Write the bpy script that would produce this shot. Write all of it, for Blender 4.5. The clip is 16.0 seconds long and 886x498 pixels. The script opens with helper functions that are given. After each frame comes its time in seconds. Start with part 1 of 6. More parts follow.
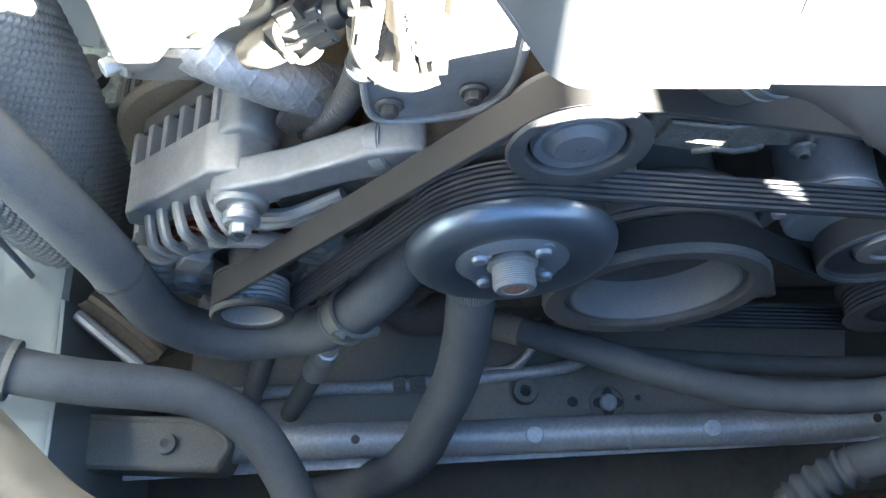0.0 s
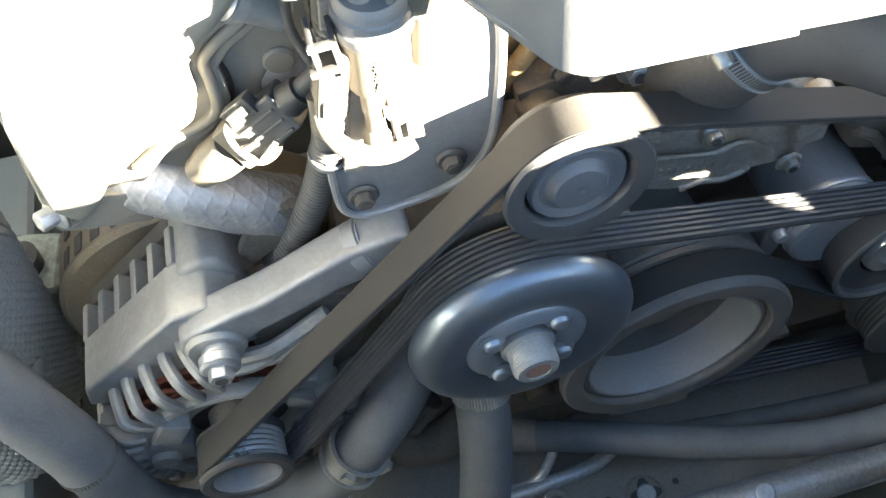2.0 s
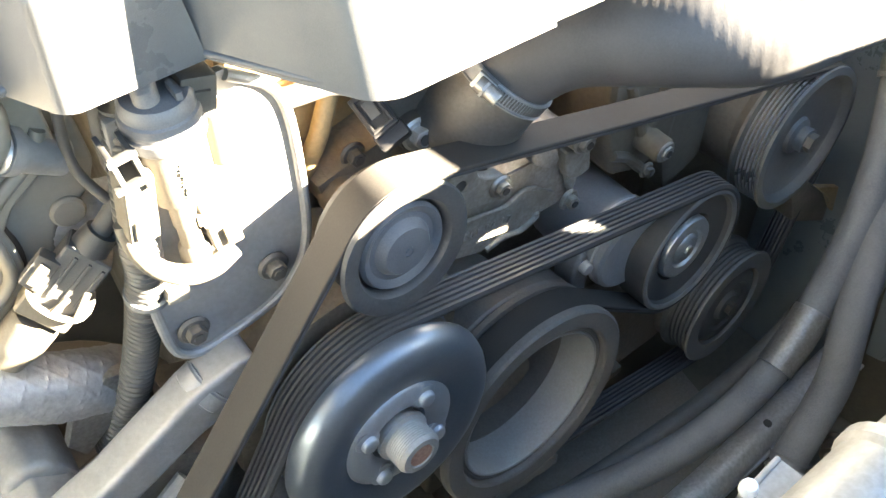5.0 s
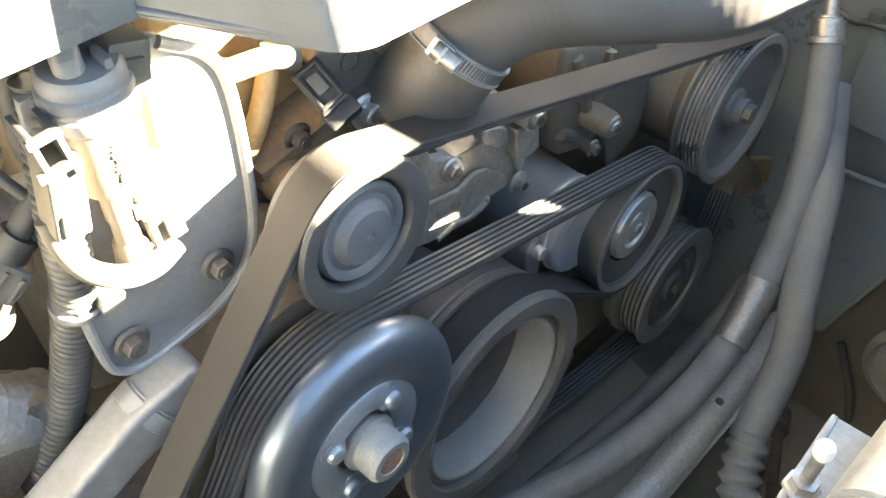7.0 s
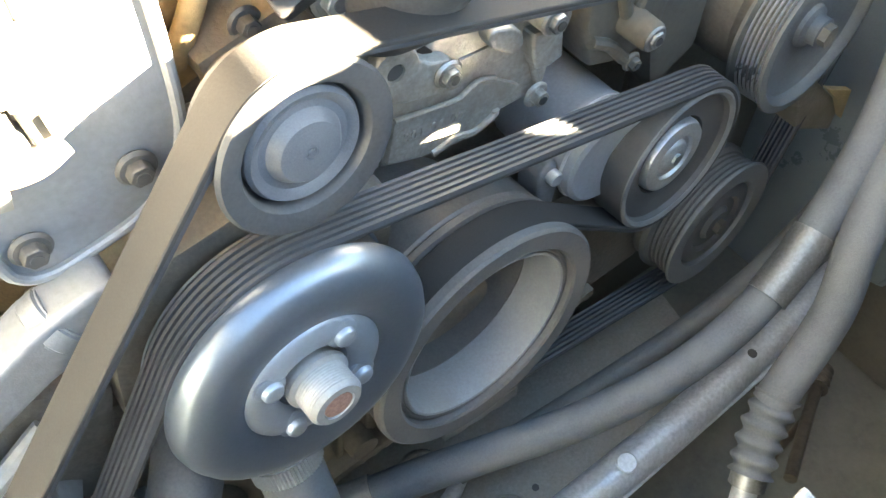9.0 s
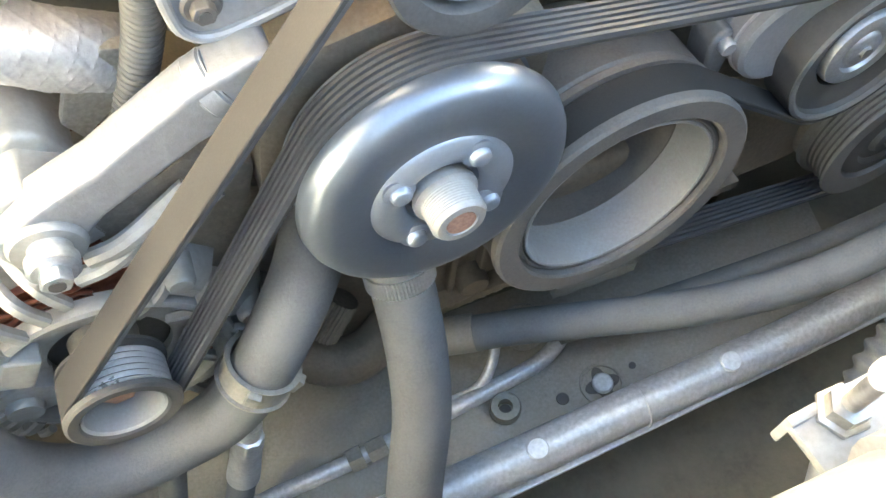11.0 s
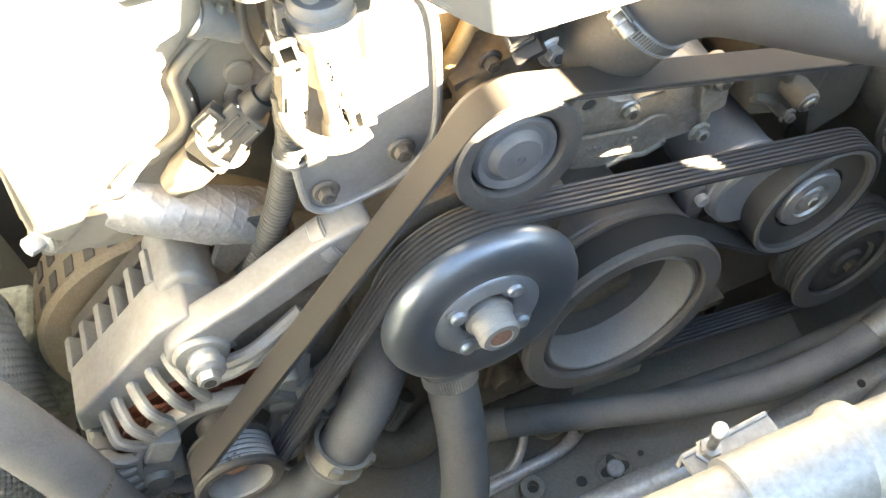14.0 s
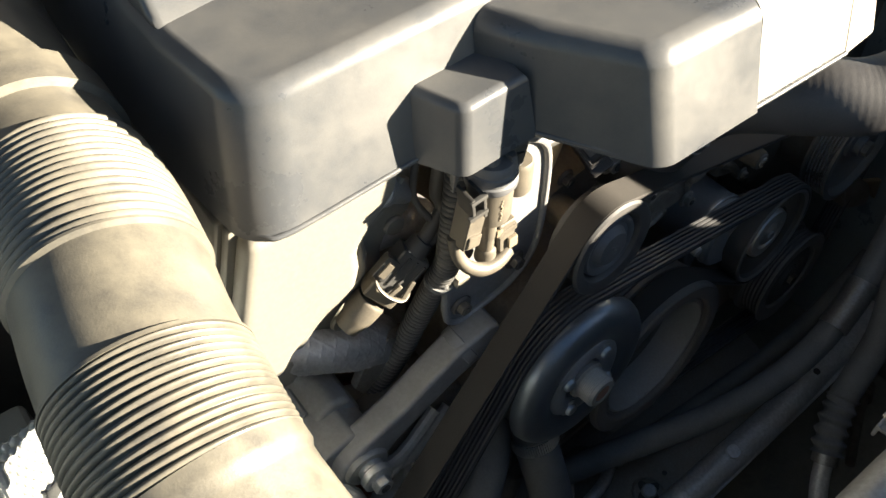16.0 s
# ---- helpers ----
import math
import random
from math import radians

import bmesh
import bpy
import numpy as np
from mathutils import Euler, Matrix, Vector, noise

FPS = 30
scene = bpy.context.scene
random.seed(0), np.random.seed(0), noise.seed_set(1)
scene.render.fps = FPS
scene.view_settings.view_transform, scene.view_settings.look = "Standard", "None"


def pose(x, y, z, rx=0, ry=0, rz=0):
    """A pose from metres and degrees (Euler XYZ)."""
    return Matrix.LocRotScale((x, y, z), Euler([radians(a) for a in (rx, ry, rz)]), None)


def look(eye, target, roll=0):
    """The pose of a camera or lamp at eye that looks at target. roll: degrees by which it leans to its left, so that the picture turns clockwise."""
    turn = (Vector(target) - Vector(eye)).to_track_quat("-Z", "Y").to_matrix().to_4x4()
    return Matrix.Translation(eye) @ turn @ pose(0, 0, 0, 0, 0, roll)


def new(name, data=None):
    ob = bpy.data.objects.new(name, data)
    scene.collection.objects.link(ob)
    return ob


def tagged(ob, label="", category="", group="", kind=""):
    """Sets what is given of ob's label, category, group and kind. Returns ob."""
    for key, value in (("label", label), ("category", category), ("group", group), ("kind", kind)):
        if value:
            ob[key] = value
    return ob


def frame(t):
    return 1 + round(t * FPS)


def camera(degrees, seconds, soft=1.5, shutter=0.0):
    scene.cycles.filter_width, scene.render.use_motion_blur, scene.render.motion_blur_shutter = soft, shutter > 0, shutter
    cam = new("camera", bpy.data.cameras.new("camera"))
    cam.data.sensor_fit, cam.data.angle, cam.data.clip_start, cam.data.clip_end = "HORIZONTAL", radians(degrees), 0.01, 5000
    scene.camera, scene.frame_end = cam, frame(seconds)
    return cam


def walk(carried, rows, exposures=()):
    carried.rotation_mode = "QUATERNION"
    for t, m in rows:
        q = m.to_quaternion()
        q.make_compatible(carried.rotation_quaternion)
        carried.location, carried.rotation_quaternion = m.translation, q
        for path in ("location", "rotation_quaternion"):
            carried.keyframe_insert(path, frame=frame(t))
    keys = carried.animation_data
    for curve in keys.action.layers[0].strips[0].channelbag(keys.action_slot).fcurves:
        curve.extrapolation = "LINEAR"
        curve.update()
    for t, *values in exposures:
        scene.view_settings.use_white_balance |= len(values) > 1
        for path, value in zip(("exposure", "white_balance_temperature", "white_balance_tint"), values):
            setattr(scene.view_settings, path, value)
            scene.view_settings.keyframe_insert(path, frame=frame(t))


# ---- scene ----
cam = camera(55.2, 16.0)
PATH = [
    (0, (0.0, -0.207, 1.271), (0.007, 0.523, -0.591), 0.4),
    (0.5, (-0.049, -0.193, 1.217), (0.023, 0.565, -0.633), -3.1),
    (1, (-0.042, -0.195, 1.206), (0.063, 0.588, -0.632), -3.5),
    (1.5, (-0.042, -0.204, 1.212), (0.1, 0.747, -0.541), -3.8),
    (2, (-0.032, -0.215, 1.211), (0.142, 0.82, -0.491), -4.3),
    (2.5, (-0.013, -0.213, 1.206), (0.191, 0.835, -0.486), -6.2),
    (3, (-0.002, -0.211, 1.201), (0.34, 0.799, -0.491), -2.1),
    (3.5, (-0.005, -0.23, 1.218), (0.428, 0.779, -0.454), -0.4),
    (3.7, (-0.013, -0.236, 1.227), (0.452, 0.793, -0.424), -0.6),
    (5.8, (-0.091, -0.239, 1.162), (0.839, 0.867, -0.221), -3.3),
    (6, (-0.094, -0.238, 1.162), (0.861, 0.858, -0.211), -3.0),
    (6.5, (-0.099, -0.227, 1.162), (0.886, 0.855, -0.201), -1.8),
    (7, (-0.081, -0.212, 1.15), (0.856, 0.793, -0.304), -0.2),
    (7.5, (-0.06, -0.207, 1.139), (0.806, 0.713, -0.411), 1.8),
    (8, (-0.043, -0.203, 1.131), (0.714, 0.787, -0.434), -1.5),
    (8.5, (-0.03, -0.2, 1.122), (0.683, 0.777, -0.471), -0.8),
    (9, (-0.013, -0.201, 1.112), (0.678, 0.761, -0.498), -0.4),
    (9.5, (-0.013, -0.21, 1.107), (0.615, 0.739, -0.538), 0.5),
    (10, (-0.024, -0.217, 1.101), (0.502, 0.73, -0.579), 0.3),
    (10.2, (-0.0243, -0.2143, 1.097), (0.455, 0.725, -0.689), 0.34),
    (12.3, (-0.022, -0.228, 1.108), (0.182, 0.677, -0.664), -7.5),
    (12.5, (-0.02, -0.234, 1.119), (0.179, 0.697, -0.639), -7.8),
    (13, (-0.032, -0.253, 1.143), (0.223, 0.781, -0.55), -6.8),
    (13.5, (-0.041, -0.259, 1.173), (0.256, 0.826, -0.481), -6.1),
    (14, (-0.057, -0.268, 1.228), (0.279, 0.825, -0.413), -4.7),
    (14.5, (-0.111, -0.276, 1.291), (0.263, 0.799, -0.354), -2.9),
    (15, (-0.154, -0.26, 1.303), (0.27, 0.796, -0.342), -3.5),
    (15.5, (-0.198, -0.242, 1.355), (0.356, 0.771, -0.278), -0.4),
    (16, (-0.235, -0.232, 1.331), (0.505, 0.811, -0.207), -2.0),
]
EXPOSURE = [(0, 3.71, 5710, 8), (0.4, 4.59, 5990, 8), (1, 4.61, 6220, 8), (1.5, 4.11, 6440, 8), (2, 3.77, 6610, 8), (2.5, 3.61, 6610, 8), (3.5, 4.21, 6830, 9), (6, 4.11, 7390, 10), (6.5, 4.09, 7450, 10), (7, 4.36, 7620, 10), (7.5, 4.81, 7950, 9), (9, 5.13, 7560, 8), (10.2, 5.16, 7730, 9), (12.5, 5.96, 8680, 12), (13.1, 5.63, 8510, 12), (13.5, 5.09, 8180, 12), (14, 4.66, 8340, 11), (14.5, 3.56, 7700, 10), (15, 2.83, 7380, 10), (15.5, 1.57, 6950, 10), (16, 1.15, 6850, 10)]
walk(cam, [(t, look(eye, target, roll)) for t, eye, target, roll in PATH], EXPOSURE)

# ---- light ----
SUN_WAY = Vector((1.27, -1.05, 0.42)).normalized()
elevation, azimuth = math.asin(SUN_WAY.z), math.atan2(SUN_WAY.x, SUN_WAY.y)
world = bpy.data.worlds.new("sky")
scene.world = world
world.use_nodes = True
sky = world.node_tree.nodes.new("ShaderNodeTexSky")
sky.sky_type, sky.sun_disc, sky.sun_elevation, sky.sun_rotation = "NISHITA", False, elevation, azimuth
sky.ozone_density, sky.dust_density = 2.2, 0.3
world.node_tree.nodes["Background"].inputs["Strength"].default_value = 0.085
world.node_tree.links.new(sky.outputs[0], world.node_tree.nodes["Background"].inputs["Color"])
sun = new("sun", bpy.data.lights.new("sun", "SUN"))
sun.data.energy, sun.data.angle, sun.data.color = 18.0, radians(0.53), (1.0, 0.90, 0.74)
sun.matrix_world = look(SUN_WAY * 5, (0, 0, 0))


# ---- materials ----
def material(name, base, rough=0.6, metal=0.0, dust=None, dust_amount=0.35, fine=400.0, coarse=35.0, bump=0.15, vary=0.25, rough_vary=0.12, bump_scale=None, coat=0.0):
    """A surface with grain and blotches at two scales, and a film of dust over part of it."""
    m = bpy.data.materials.new(name)
    m.use_nodes = True
    nodes, links = m.node_tree.nodes, m.node_tree.links
    shader = nodes["Principled BSDF"]
    where = nodes.new("ShaderNodeTexCoord").outputs["Object"]

    def noisy(scale, detail, rough_detail=0.6):
        n = nodes.new("ShaderNodeTexNoise")
        n.inputs["Scale"].default_value, n.inputs["Detail"].default_value, n.inputs["Roughness"].default_value = scale, detail, rough_detail
        links.new(where, n.inputs["Vector"])
        return n.outputs["Fac"]

    small, large = noisy(fine, 5), noisy(coarse, 6, 0.65)
    ramp = nodes.new("ShaderNodeValToRGB")
    lo, hi = [max(0.0, c * (1 - vary)) for c in base], [min(1.0, c * (1 + vary)) for c in base]
    ramp.color_ramp.elements[0].position, ramp.color_ramp.elements[1].position = 0.3, 0.7
    ramp.color_ramp.elements[0].color, ramp.color_ramp.elements[1].color = (*lo, 1), (*hi, 1)
    links.new(small, ramp.inputs["Fac"])
    colour = ramp.outputs["Color"]
    if dust:
        cover = nodes.new("ShaderNodeMapRange")
        cover.inputs["From Min"].default_value, cover.inputs["From Max"].default_value = 0.35, 0.68
        cover.inputs["To Min"].default_value, cover.inputs["To Max"].default_value = dust_amount * 0.35, min(1.0, dust_amount * 1.5)
        links.new(large, cover.inputs["Value"])
        mix = nodes.new("ShaderNodeMix")
        mix.data_type = "RGBA"
        links.new(cover.outputs["Result"], mix.inputs["Factor"])
        links.new(colour, mix.inputs[6])
        mix.inputs[7].default_value = (*dust, 1)
        colour = mix.outputs[2]
    links.new(colour, shader.inputs["Base Color"])
    span = nodes.new("ShaderNodeMapRange")
    span.inputs["From Min"].default_value, span.inputs["From Max"].default_value = 0.3, 0.7
    span.inputs["To Min"].default_value, span.inputs["To Max"].default_value = max(0.03, rough - rough_vary), min(1.0, rough + rough_vary)
    links.new(large, span.inputs["Value"])
    links.new(span.outputs["Result"], shader.inputs["Roughness"])
    shader.inputs["Metallic"].default_value = metal
    shader.inputs["Coat Weight"].default_value = coat
    if bump:
        relief = nodes.new("ShaderNodeBump")
        relief.inputs["Strength"].default_value, relief.inputs["Distance"].default_value = bump, 0.001
        links.new(noisy(bump_scale or fine, 4), relief.inputs["Height"])
        links.new(relief.outputs["Normal"], shader.inputs["Normal"])
    return m


DUST = (0.30, 0.27, 0.22)
BELT_BACK = material("belt_fabric", (0.021, 0.0198, 0.0185), 0.84, dust=(0.060, 0.0535, 0.046), dust_amount=0.34, fine=900, coarse=22, bump=0.1)
BELT_RIB = material("belt_rubber", (0.040, 0.042, 0.045), 0.5, dust=(0.096, 0.097, 0.099), dust_amount=0.4, fine=900, coarse=30, bump=0.1)
RUBBER = material("hose_rubber", (0.112, 0.116, 0.118), 0.66, dust=(0.205, 0.208, 0.203), dust_amount=0.48, fine=600, coarse=28, bump=0.2)
HOSE_GREY = material("dusty_grey_hose", (0.085, 0.082, 0.076), 0.66, dust=(0.19, 0.18, 0.155), dust_amount=0.5, fine=600, coarse=28, bump=0.2)
RUBBER_DARK = material("black_rubber", (0.038, 0.037, 0.036), 0.6, dust=(0.125, 0.116, 0.102), dust_amount=0.45, fine=700, bump=0.15)
BLACK = material("clean_black_plastic", (0.012, 0.012, 0.013), 0.5, dust=(0.06, 0.055, 0.05), dust_amount=0.15, fine=1400, coarse=40, bump=0.08)
PLASTIC = material("black_plastic", (0.030, 0.031, 0.033), 0.48, dust=(0.13, 0.12, 0.10), dust_amount=0.25, fine=1400, coarse=30, bump=0.1)
COVER = material("cover_plastic", (0.047, 0.053, 0.062), 0.34, dust=(0.145, 0.14, 0.128), dust_amount=0.36, fine=1800, coarse=16, bump=0.12)
PULLEY = material("black_steel", (0.18, 0.205, 0.235), 0.33, 0.65, dust=(0.19, 0.215, 0.24), dust_amount=0.12, fine=500, coarse=18, bump=0.02, vary=0.05, rough_vary=0.03)
RIM = material("idler_rim_steel", (0.052, 0.052, 0.054), 0.55, 0.15, dust=(0.12, 0.115, 0.108), dust_amount=0.4, fine=600, coarse=25, bump=0.08)
RING = material("pulley_rim", (0.12, 0.119, 0.120), 0.55, 0.2, dust=(0.235, 0.227, 0.212), dust_amount=0.5, fine=600, bump=0.1)
PALE = material("worn_pale_steel", (0.38, 0.375, 0.36), 0.55, 0.35, dust=(0.36, 0.34, 0.31), dust_amount=0.4, fine=500, coarse=50, bump=0.06, vary=0.12)
ALU = material("cast_aluminium", (0.36, 0.36, 0.35), 0.52, 0.35, dust=(0.27, 0.25, 0.21), dust_amount=0.4, fine=300, coarse=45, bump=0.22, vary=0.10)
CONNECTOR = material("dusty_connector_plastic", (0.085, 0.078, 0.066), 0.5, dust=(0.15, 0.13, 0.098), dust_amount=0.5, fine=900, coarse=80, bump=0.12)
DUSTY_PULLEY = material("dusty_pulley_steel", (0.12, 0.116, 0.111), 0.6, 0.2, dust=(0.20, 0.19, 0.172), dust_amount=0.5, fine=600, coarse=30, bump=0.06)
CAP = material("grey_cap_plastic", (0.095, 0.10, 0.108), 0.45, dust=(0.17, 0.17, 0.17), dust_amount=0.3, fine=1400, coarse=40, bump=0.05)
# cast aluminium again, with shade put into its colour
SHADED_ALU = material("shaded_cast_aluminium", (0.27, 0.275, 0.285), 0.5, 0.35, dust=(0.23, 0.22, 0.205), dust_amount=0.4, fine=300, coarse=45, bump=0.22, vary=0.12)
ALU_OIL = material("oily_cast_aluminium", (0.44, 0.415, 0.375), 0.40, 0.42, dust=(0.27, 0.24, 0.19), dust_amount=0.55, fine=350, coarse=60, bump=0.5)
ALU_DARK = material("grimy_aluminium", (0.20, 0.178, 0.150), 0.6, 0.3, dust=(0.17, 0.142, 0.108), dust_amount=0.6, fine=350, coarse=40, bump=0.4)
CAN = material("bright_dusty_steel", (0.44, 0.455, 0.47), 0.36, 0.4, dust=(0.34, 0.345, 0.35), dust_amount=0.3, fine=500, coarse=40, bump=0.05, vary=0.1, rough_vary=0.08)
DAMPER = material("brown_dusty_damper_steel", (0.130, 0.121, 0.113), 0.52, 0.2, dust=(0.235, 0.209, 0.182), dust_amount=0.5, fine=600, coarse=30, bump=0.1)
SUMP = material("brown_grimy_sump_casting", (0.17, 0.135, 0.098), 0.6, 0.15, dust=(0.24, 0.20, 0.15), dust_amount=0.45, fine=300, coarse=45, bump=0.4)
HUB_STEEL = material("pale_bluish_steel", (0.40, 0.435, 0.47), 0.40, 0.6, dust=(0.30, 0.32, 0.34), dust_amount=0.3, fine=500, coarse=25, bump=0.02, vary=0.05, rough_vary=0.05)
ZINC = material("zinc_steel", (0.52, 0.53, 0.53), 0.44, 0.75, dust=DUST, dust_amount=0.12, fine=500, bump=0.08, vary=0.12)
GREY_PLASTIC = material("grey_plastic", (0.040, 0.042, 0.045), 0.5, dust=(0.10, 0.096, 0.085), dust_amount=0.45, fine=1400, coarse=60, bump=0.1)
THERMO = material("grimy_cast_housing", (0.095, 0.089, 0.084), 0.55, 0.25, dust=(0.11, 0.096, 0.080), dust_amount=0.5, fine=450, coarse=70, bump=0.25)
BRIGHT = material("polished_groove_steel", (0.74, 0.75, 0.76), 0.30, 0.72, fine=600, bump=0.03, vary=0.08, rough_vary=0.05)
STEEL = material("dull_steel", (0.36, 0.36, 0.35), 0.42, 0.85, dust=DUST, dust_amount=0.3, fine=400, bump=0.15)
TUBE = material("silver_tube_paint", (0.64, 0.65, 0.66), 0.40, 0.35, dust=(0.46, 0.445, 0.42), dust_amount=0.45, fine=300, coarse=30, bump=0.15)
PLATE = material("grey_plate", (0.27, 0.255, 0.225), 0.55, 0.2, dust=(0.29, 0.26, 0.21), dust_amount=0.5, fine=400, bump=0.2)
COPPER = material("copper_winding", (0.16, 0.055, 0.035), 0.45, 0.85, fine=500, bump=0.25)
# dark brown of joints, and of shade put into slots and a pocket
GAP_BROWN = material("dark_brown_gap", (0.035, 0.024, 0.018), 0.6, 0.2, dust=(0.07, 0.05, 0.035), dust_amount=0.35, fine=400, coarse=60, bump=0.4)
RUST = material("rusty_face", (0.38, 0.21, 0.15), 0.75, 0.1, fine=500, coarse=120, bump=0.2)
BROWN = material("brown_dirty_metal", (0.075, 0.055, 0.035), 0.55, 0.4, dust=(0.17, 0.145, 0.11), dust_amount=0.4, fine=200, coarse=50, bump=0.4)
TAN = material("tan_plastic", (0.20, 0.155, 0.10), 0.55, fine=600, dust=DUST, dust_amount=0.3)
# dusty casting with the amber of bounced sunlight in its colour
HONEY = material("sun_tinted_dusty_casting", (0.36, 0.235, 0.105), 0.5, 0.3, dust=(0.38, 0.29, 0.17), dust_amount=0.4, fine=300, coarse=50, bump=0.3)
CREAM = material("pale_casting", (0.18, 0.176, 0.160), 0.55, 0.1, dust=(0.19, 0.175, 0.14), dust_amount=0.5, fine=300, coarse=30, bump=0.12, vary=0.10)
DUCT = material("dusty_duct_plastic", (0.062, 0.060, 0.055), 0.42, dust=(0.15, 0.138, 0.108), dust_amount=0.6, fine=900, coarse=45, bump=0.1)
PAINT = material("silver_blue_body_paint", (0.24, 0.285, 0.30), 0.35, 0.25, dust=(0.34, 0.34, 0.31), dust_amount=0.35, fine=700, coarse=14, bump=0.03, vary=0.08, coat=0.2)
FOIL = material("embossed_foil", (0.42, 0.425, 0.43), 0.5, 0.55, dust=(0.30, 0.29, 0.27), dust_amount=0.4, fine=250, coarse=60, bump=0.3)
SHIELD = material("grey_embossed_shield", (0.40, 0.42, 0.43), 0.5, 0.4, dust=(0.36, 0.355, 0.33), dust_amount=0.45, fine=500, bump=0.1)
HOSE_WRAP = material("woven_hose_sleeve", (0.043, 0.043, 0.046), 0.6, 0.0, dust=(0.092, 0.089, 0.088), dust_amount=0.45, fine=900, bump=0.07)
ASPHALT = material("asphalt", (0.05, 0.05, 0.05), 0.9, dust=(0.09, 0.085, 0.075), dust_amount=0.4, fine=120, coarse=3, bump=0.6)
# black plastic, also painted for the shade inside holes, slots and gaps
DARK = material("black_plastic_and_hole_shade", (0.05, 0.05, 0.048), 0.7, dust=(0.12, 0.11, 0.095), dust_amount=0.5, fine=300)
GRIME = material("brown_grimy_plastic", (0.105, 0.091, 0.072), 0.7, dust=(0.17, 0.146, 0.11), dust_amount=0.5, fine=250, coarse=20, bump=0.3)
BONNET = material("black_bonnet_lining", (0.016, 0.016, 0.018), 0.85, fine=300, coarse=20, bump=0.3)
BAR = material("grey_crossbar_paint", (0.27, 0.275, 0.275), 0.45, 0.3, dust=(0.26, 0.245, 0.215), dust_amount=0.45, fine=400, coarse=30, bump=0.1)
# paler plastic for the cover's centre and end panels
PALE_PANEL = material("pale_panel_plastic", (0.36, 0.355, 0.335), 0.38, 0.2, dust=(0.33, 0.31, 0.26), dust_amount=0.35, fine=1500, coarse=18, bump=0.06)
BLOCKER = material("sun_blocker_black", (0.05, 0.05, 0.05), 0.6, 0.3, fine=300)
UNDERTRAY = material("dusty_undertray", (0.115, 0.109, 0.085), 0.75, dust=(0.21, 0.193, 0.15), dust_amount=0.6, fine=160, coarse=18, bump=0.4)
GLASSY = material("pale_green_plastic", (0.30, 0.33, 0.28), 0.3, fine=150, coarse=70, bump=0.5, vary=0.3)


# ---- building ----
def thing(name, place, label, category, group="", kind=""):
    ob = new(name)
    ob.location = place
    ob.empty_display_size = 0.02
    return tagged(ob, label, category, group, kind)


def linked(name, bm, mat, sharp=35.0):
    bmesh.ops.recalc_face_normals(bm, faces=bm.faces)
    mesh = bpy.data.meshes.new(name)
    for f in bm.faces:
        f.smooth = True
    bm.to_mesh(mesh)
    bm.free()
    mesh.set_sharp_from_angle(angle=radians(sharp))
    mesh.materials.append(mat)
    ob = new(name, mesh)
    if len(mesh.polygons) < 600:
        # flat faces stay flat between their rounded edges
        even = ob.modifiers.new("flat_faces", "WEIGHTED_NORMAL")
        even.keep_sharp, even.weight, even.mode = True, 80, "FACE_AREA"
    return ob


def origin_of(ob):
    p = Vector(ob.location)
    while ob.parent:
        ob = ob.parent
        p += Vector(ob.location)
    return p


def part(name, bm, mat, parent, label="", sharp=35.0):
    """Links a bmesh, built in world places, as one mesh under a thing or a part."""
    bmesh.ops.translate(bm, verts=bm.verts, vec=-origin_of(parent))
    ob = linked(name, bm, mat, sharp)
    ob.parent = parent
    return tagged(ob, label)


def single(name, bm, mat, label, category, group="", kind="", sharp=35.0):
    return tagged(linked(name, bm, mat, sharp), label, category, group, kind)


def along(way, at=(0, 0, 0)):
    """A pose whose z axis points along way."""
    return Matrix.Translation(at) @ Vector(way).to_track_quat("Z", "Y").to_matrix().to_4x4()


def grid_faces(bm, rings, closed_u=True, closed_v=False, caps=(False, False)):
    rows = [[bm.verts.new(p) for p in ring] for ring in rings]
    n = len(rows[0])
    for i in range(len(rows) if closed_v else len(rows) - 1):
        a, b = rows[i], rows[(i + 1) % len(rows)]
        for j in range(n if closed_u else n - 1):
            bm.faces.new((a[j], a[(j + 1) % n], b[(j + 1) % n], b[j]))
    if caps[0]:
        bm.faces.new(rows[0][::-1])
    if caps[1]:
        bm.faces.new(rows[-1])
    return bm


def lathe(profile, m, steps=64, bm=None, wobble=0.0):
    """Turns (radius, height) round the z axis of the pose m. A closed profile gives a ring, an open one a solid with capped ends."""
    bm = bm or bmesh.new()
    closed = profile[0] == profile[-1]
    rows = profile[:-1] if closed else profile
    rings = []
    for r, h in rows:
        rings.append([m @ Vector((max(r, 1e-5) * math.cos(2 * math.pi * k / steps), max(r, 1e-5) * math.sin(2 * math.pi * k / steps), h)) for k in range(steps)])
    return grid_faces(bm, rings, True, closed, (not closed, not closed))


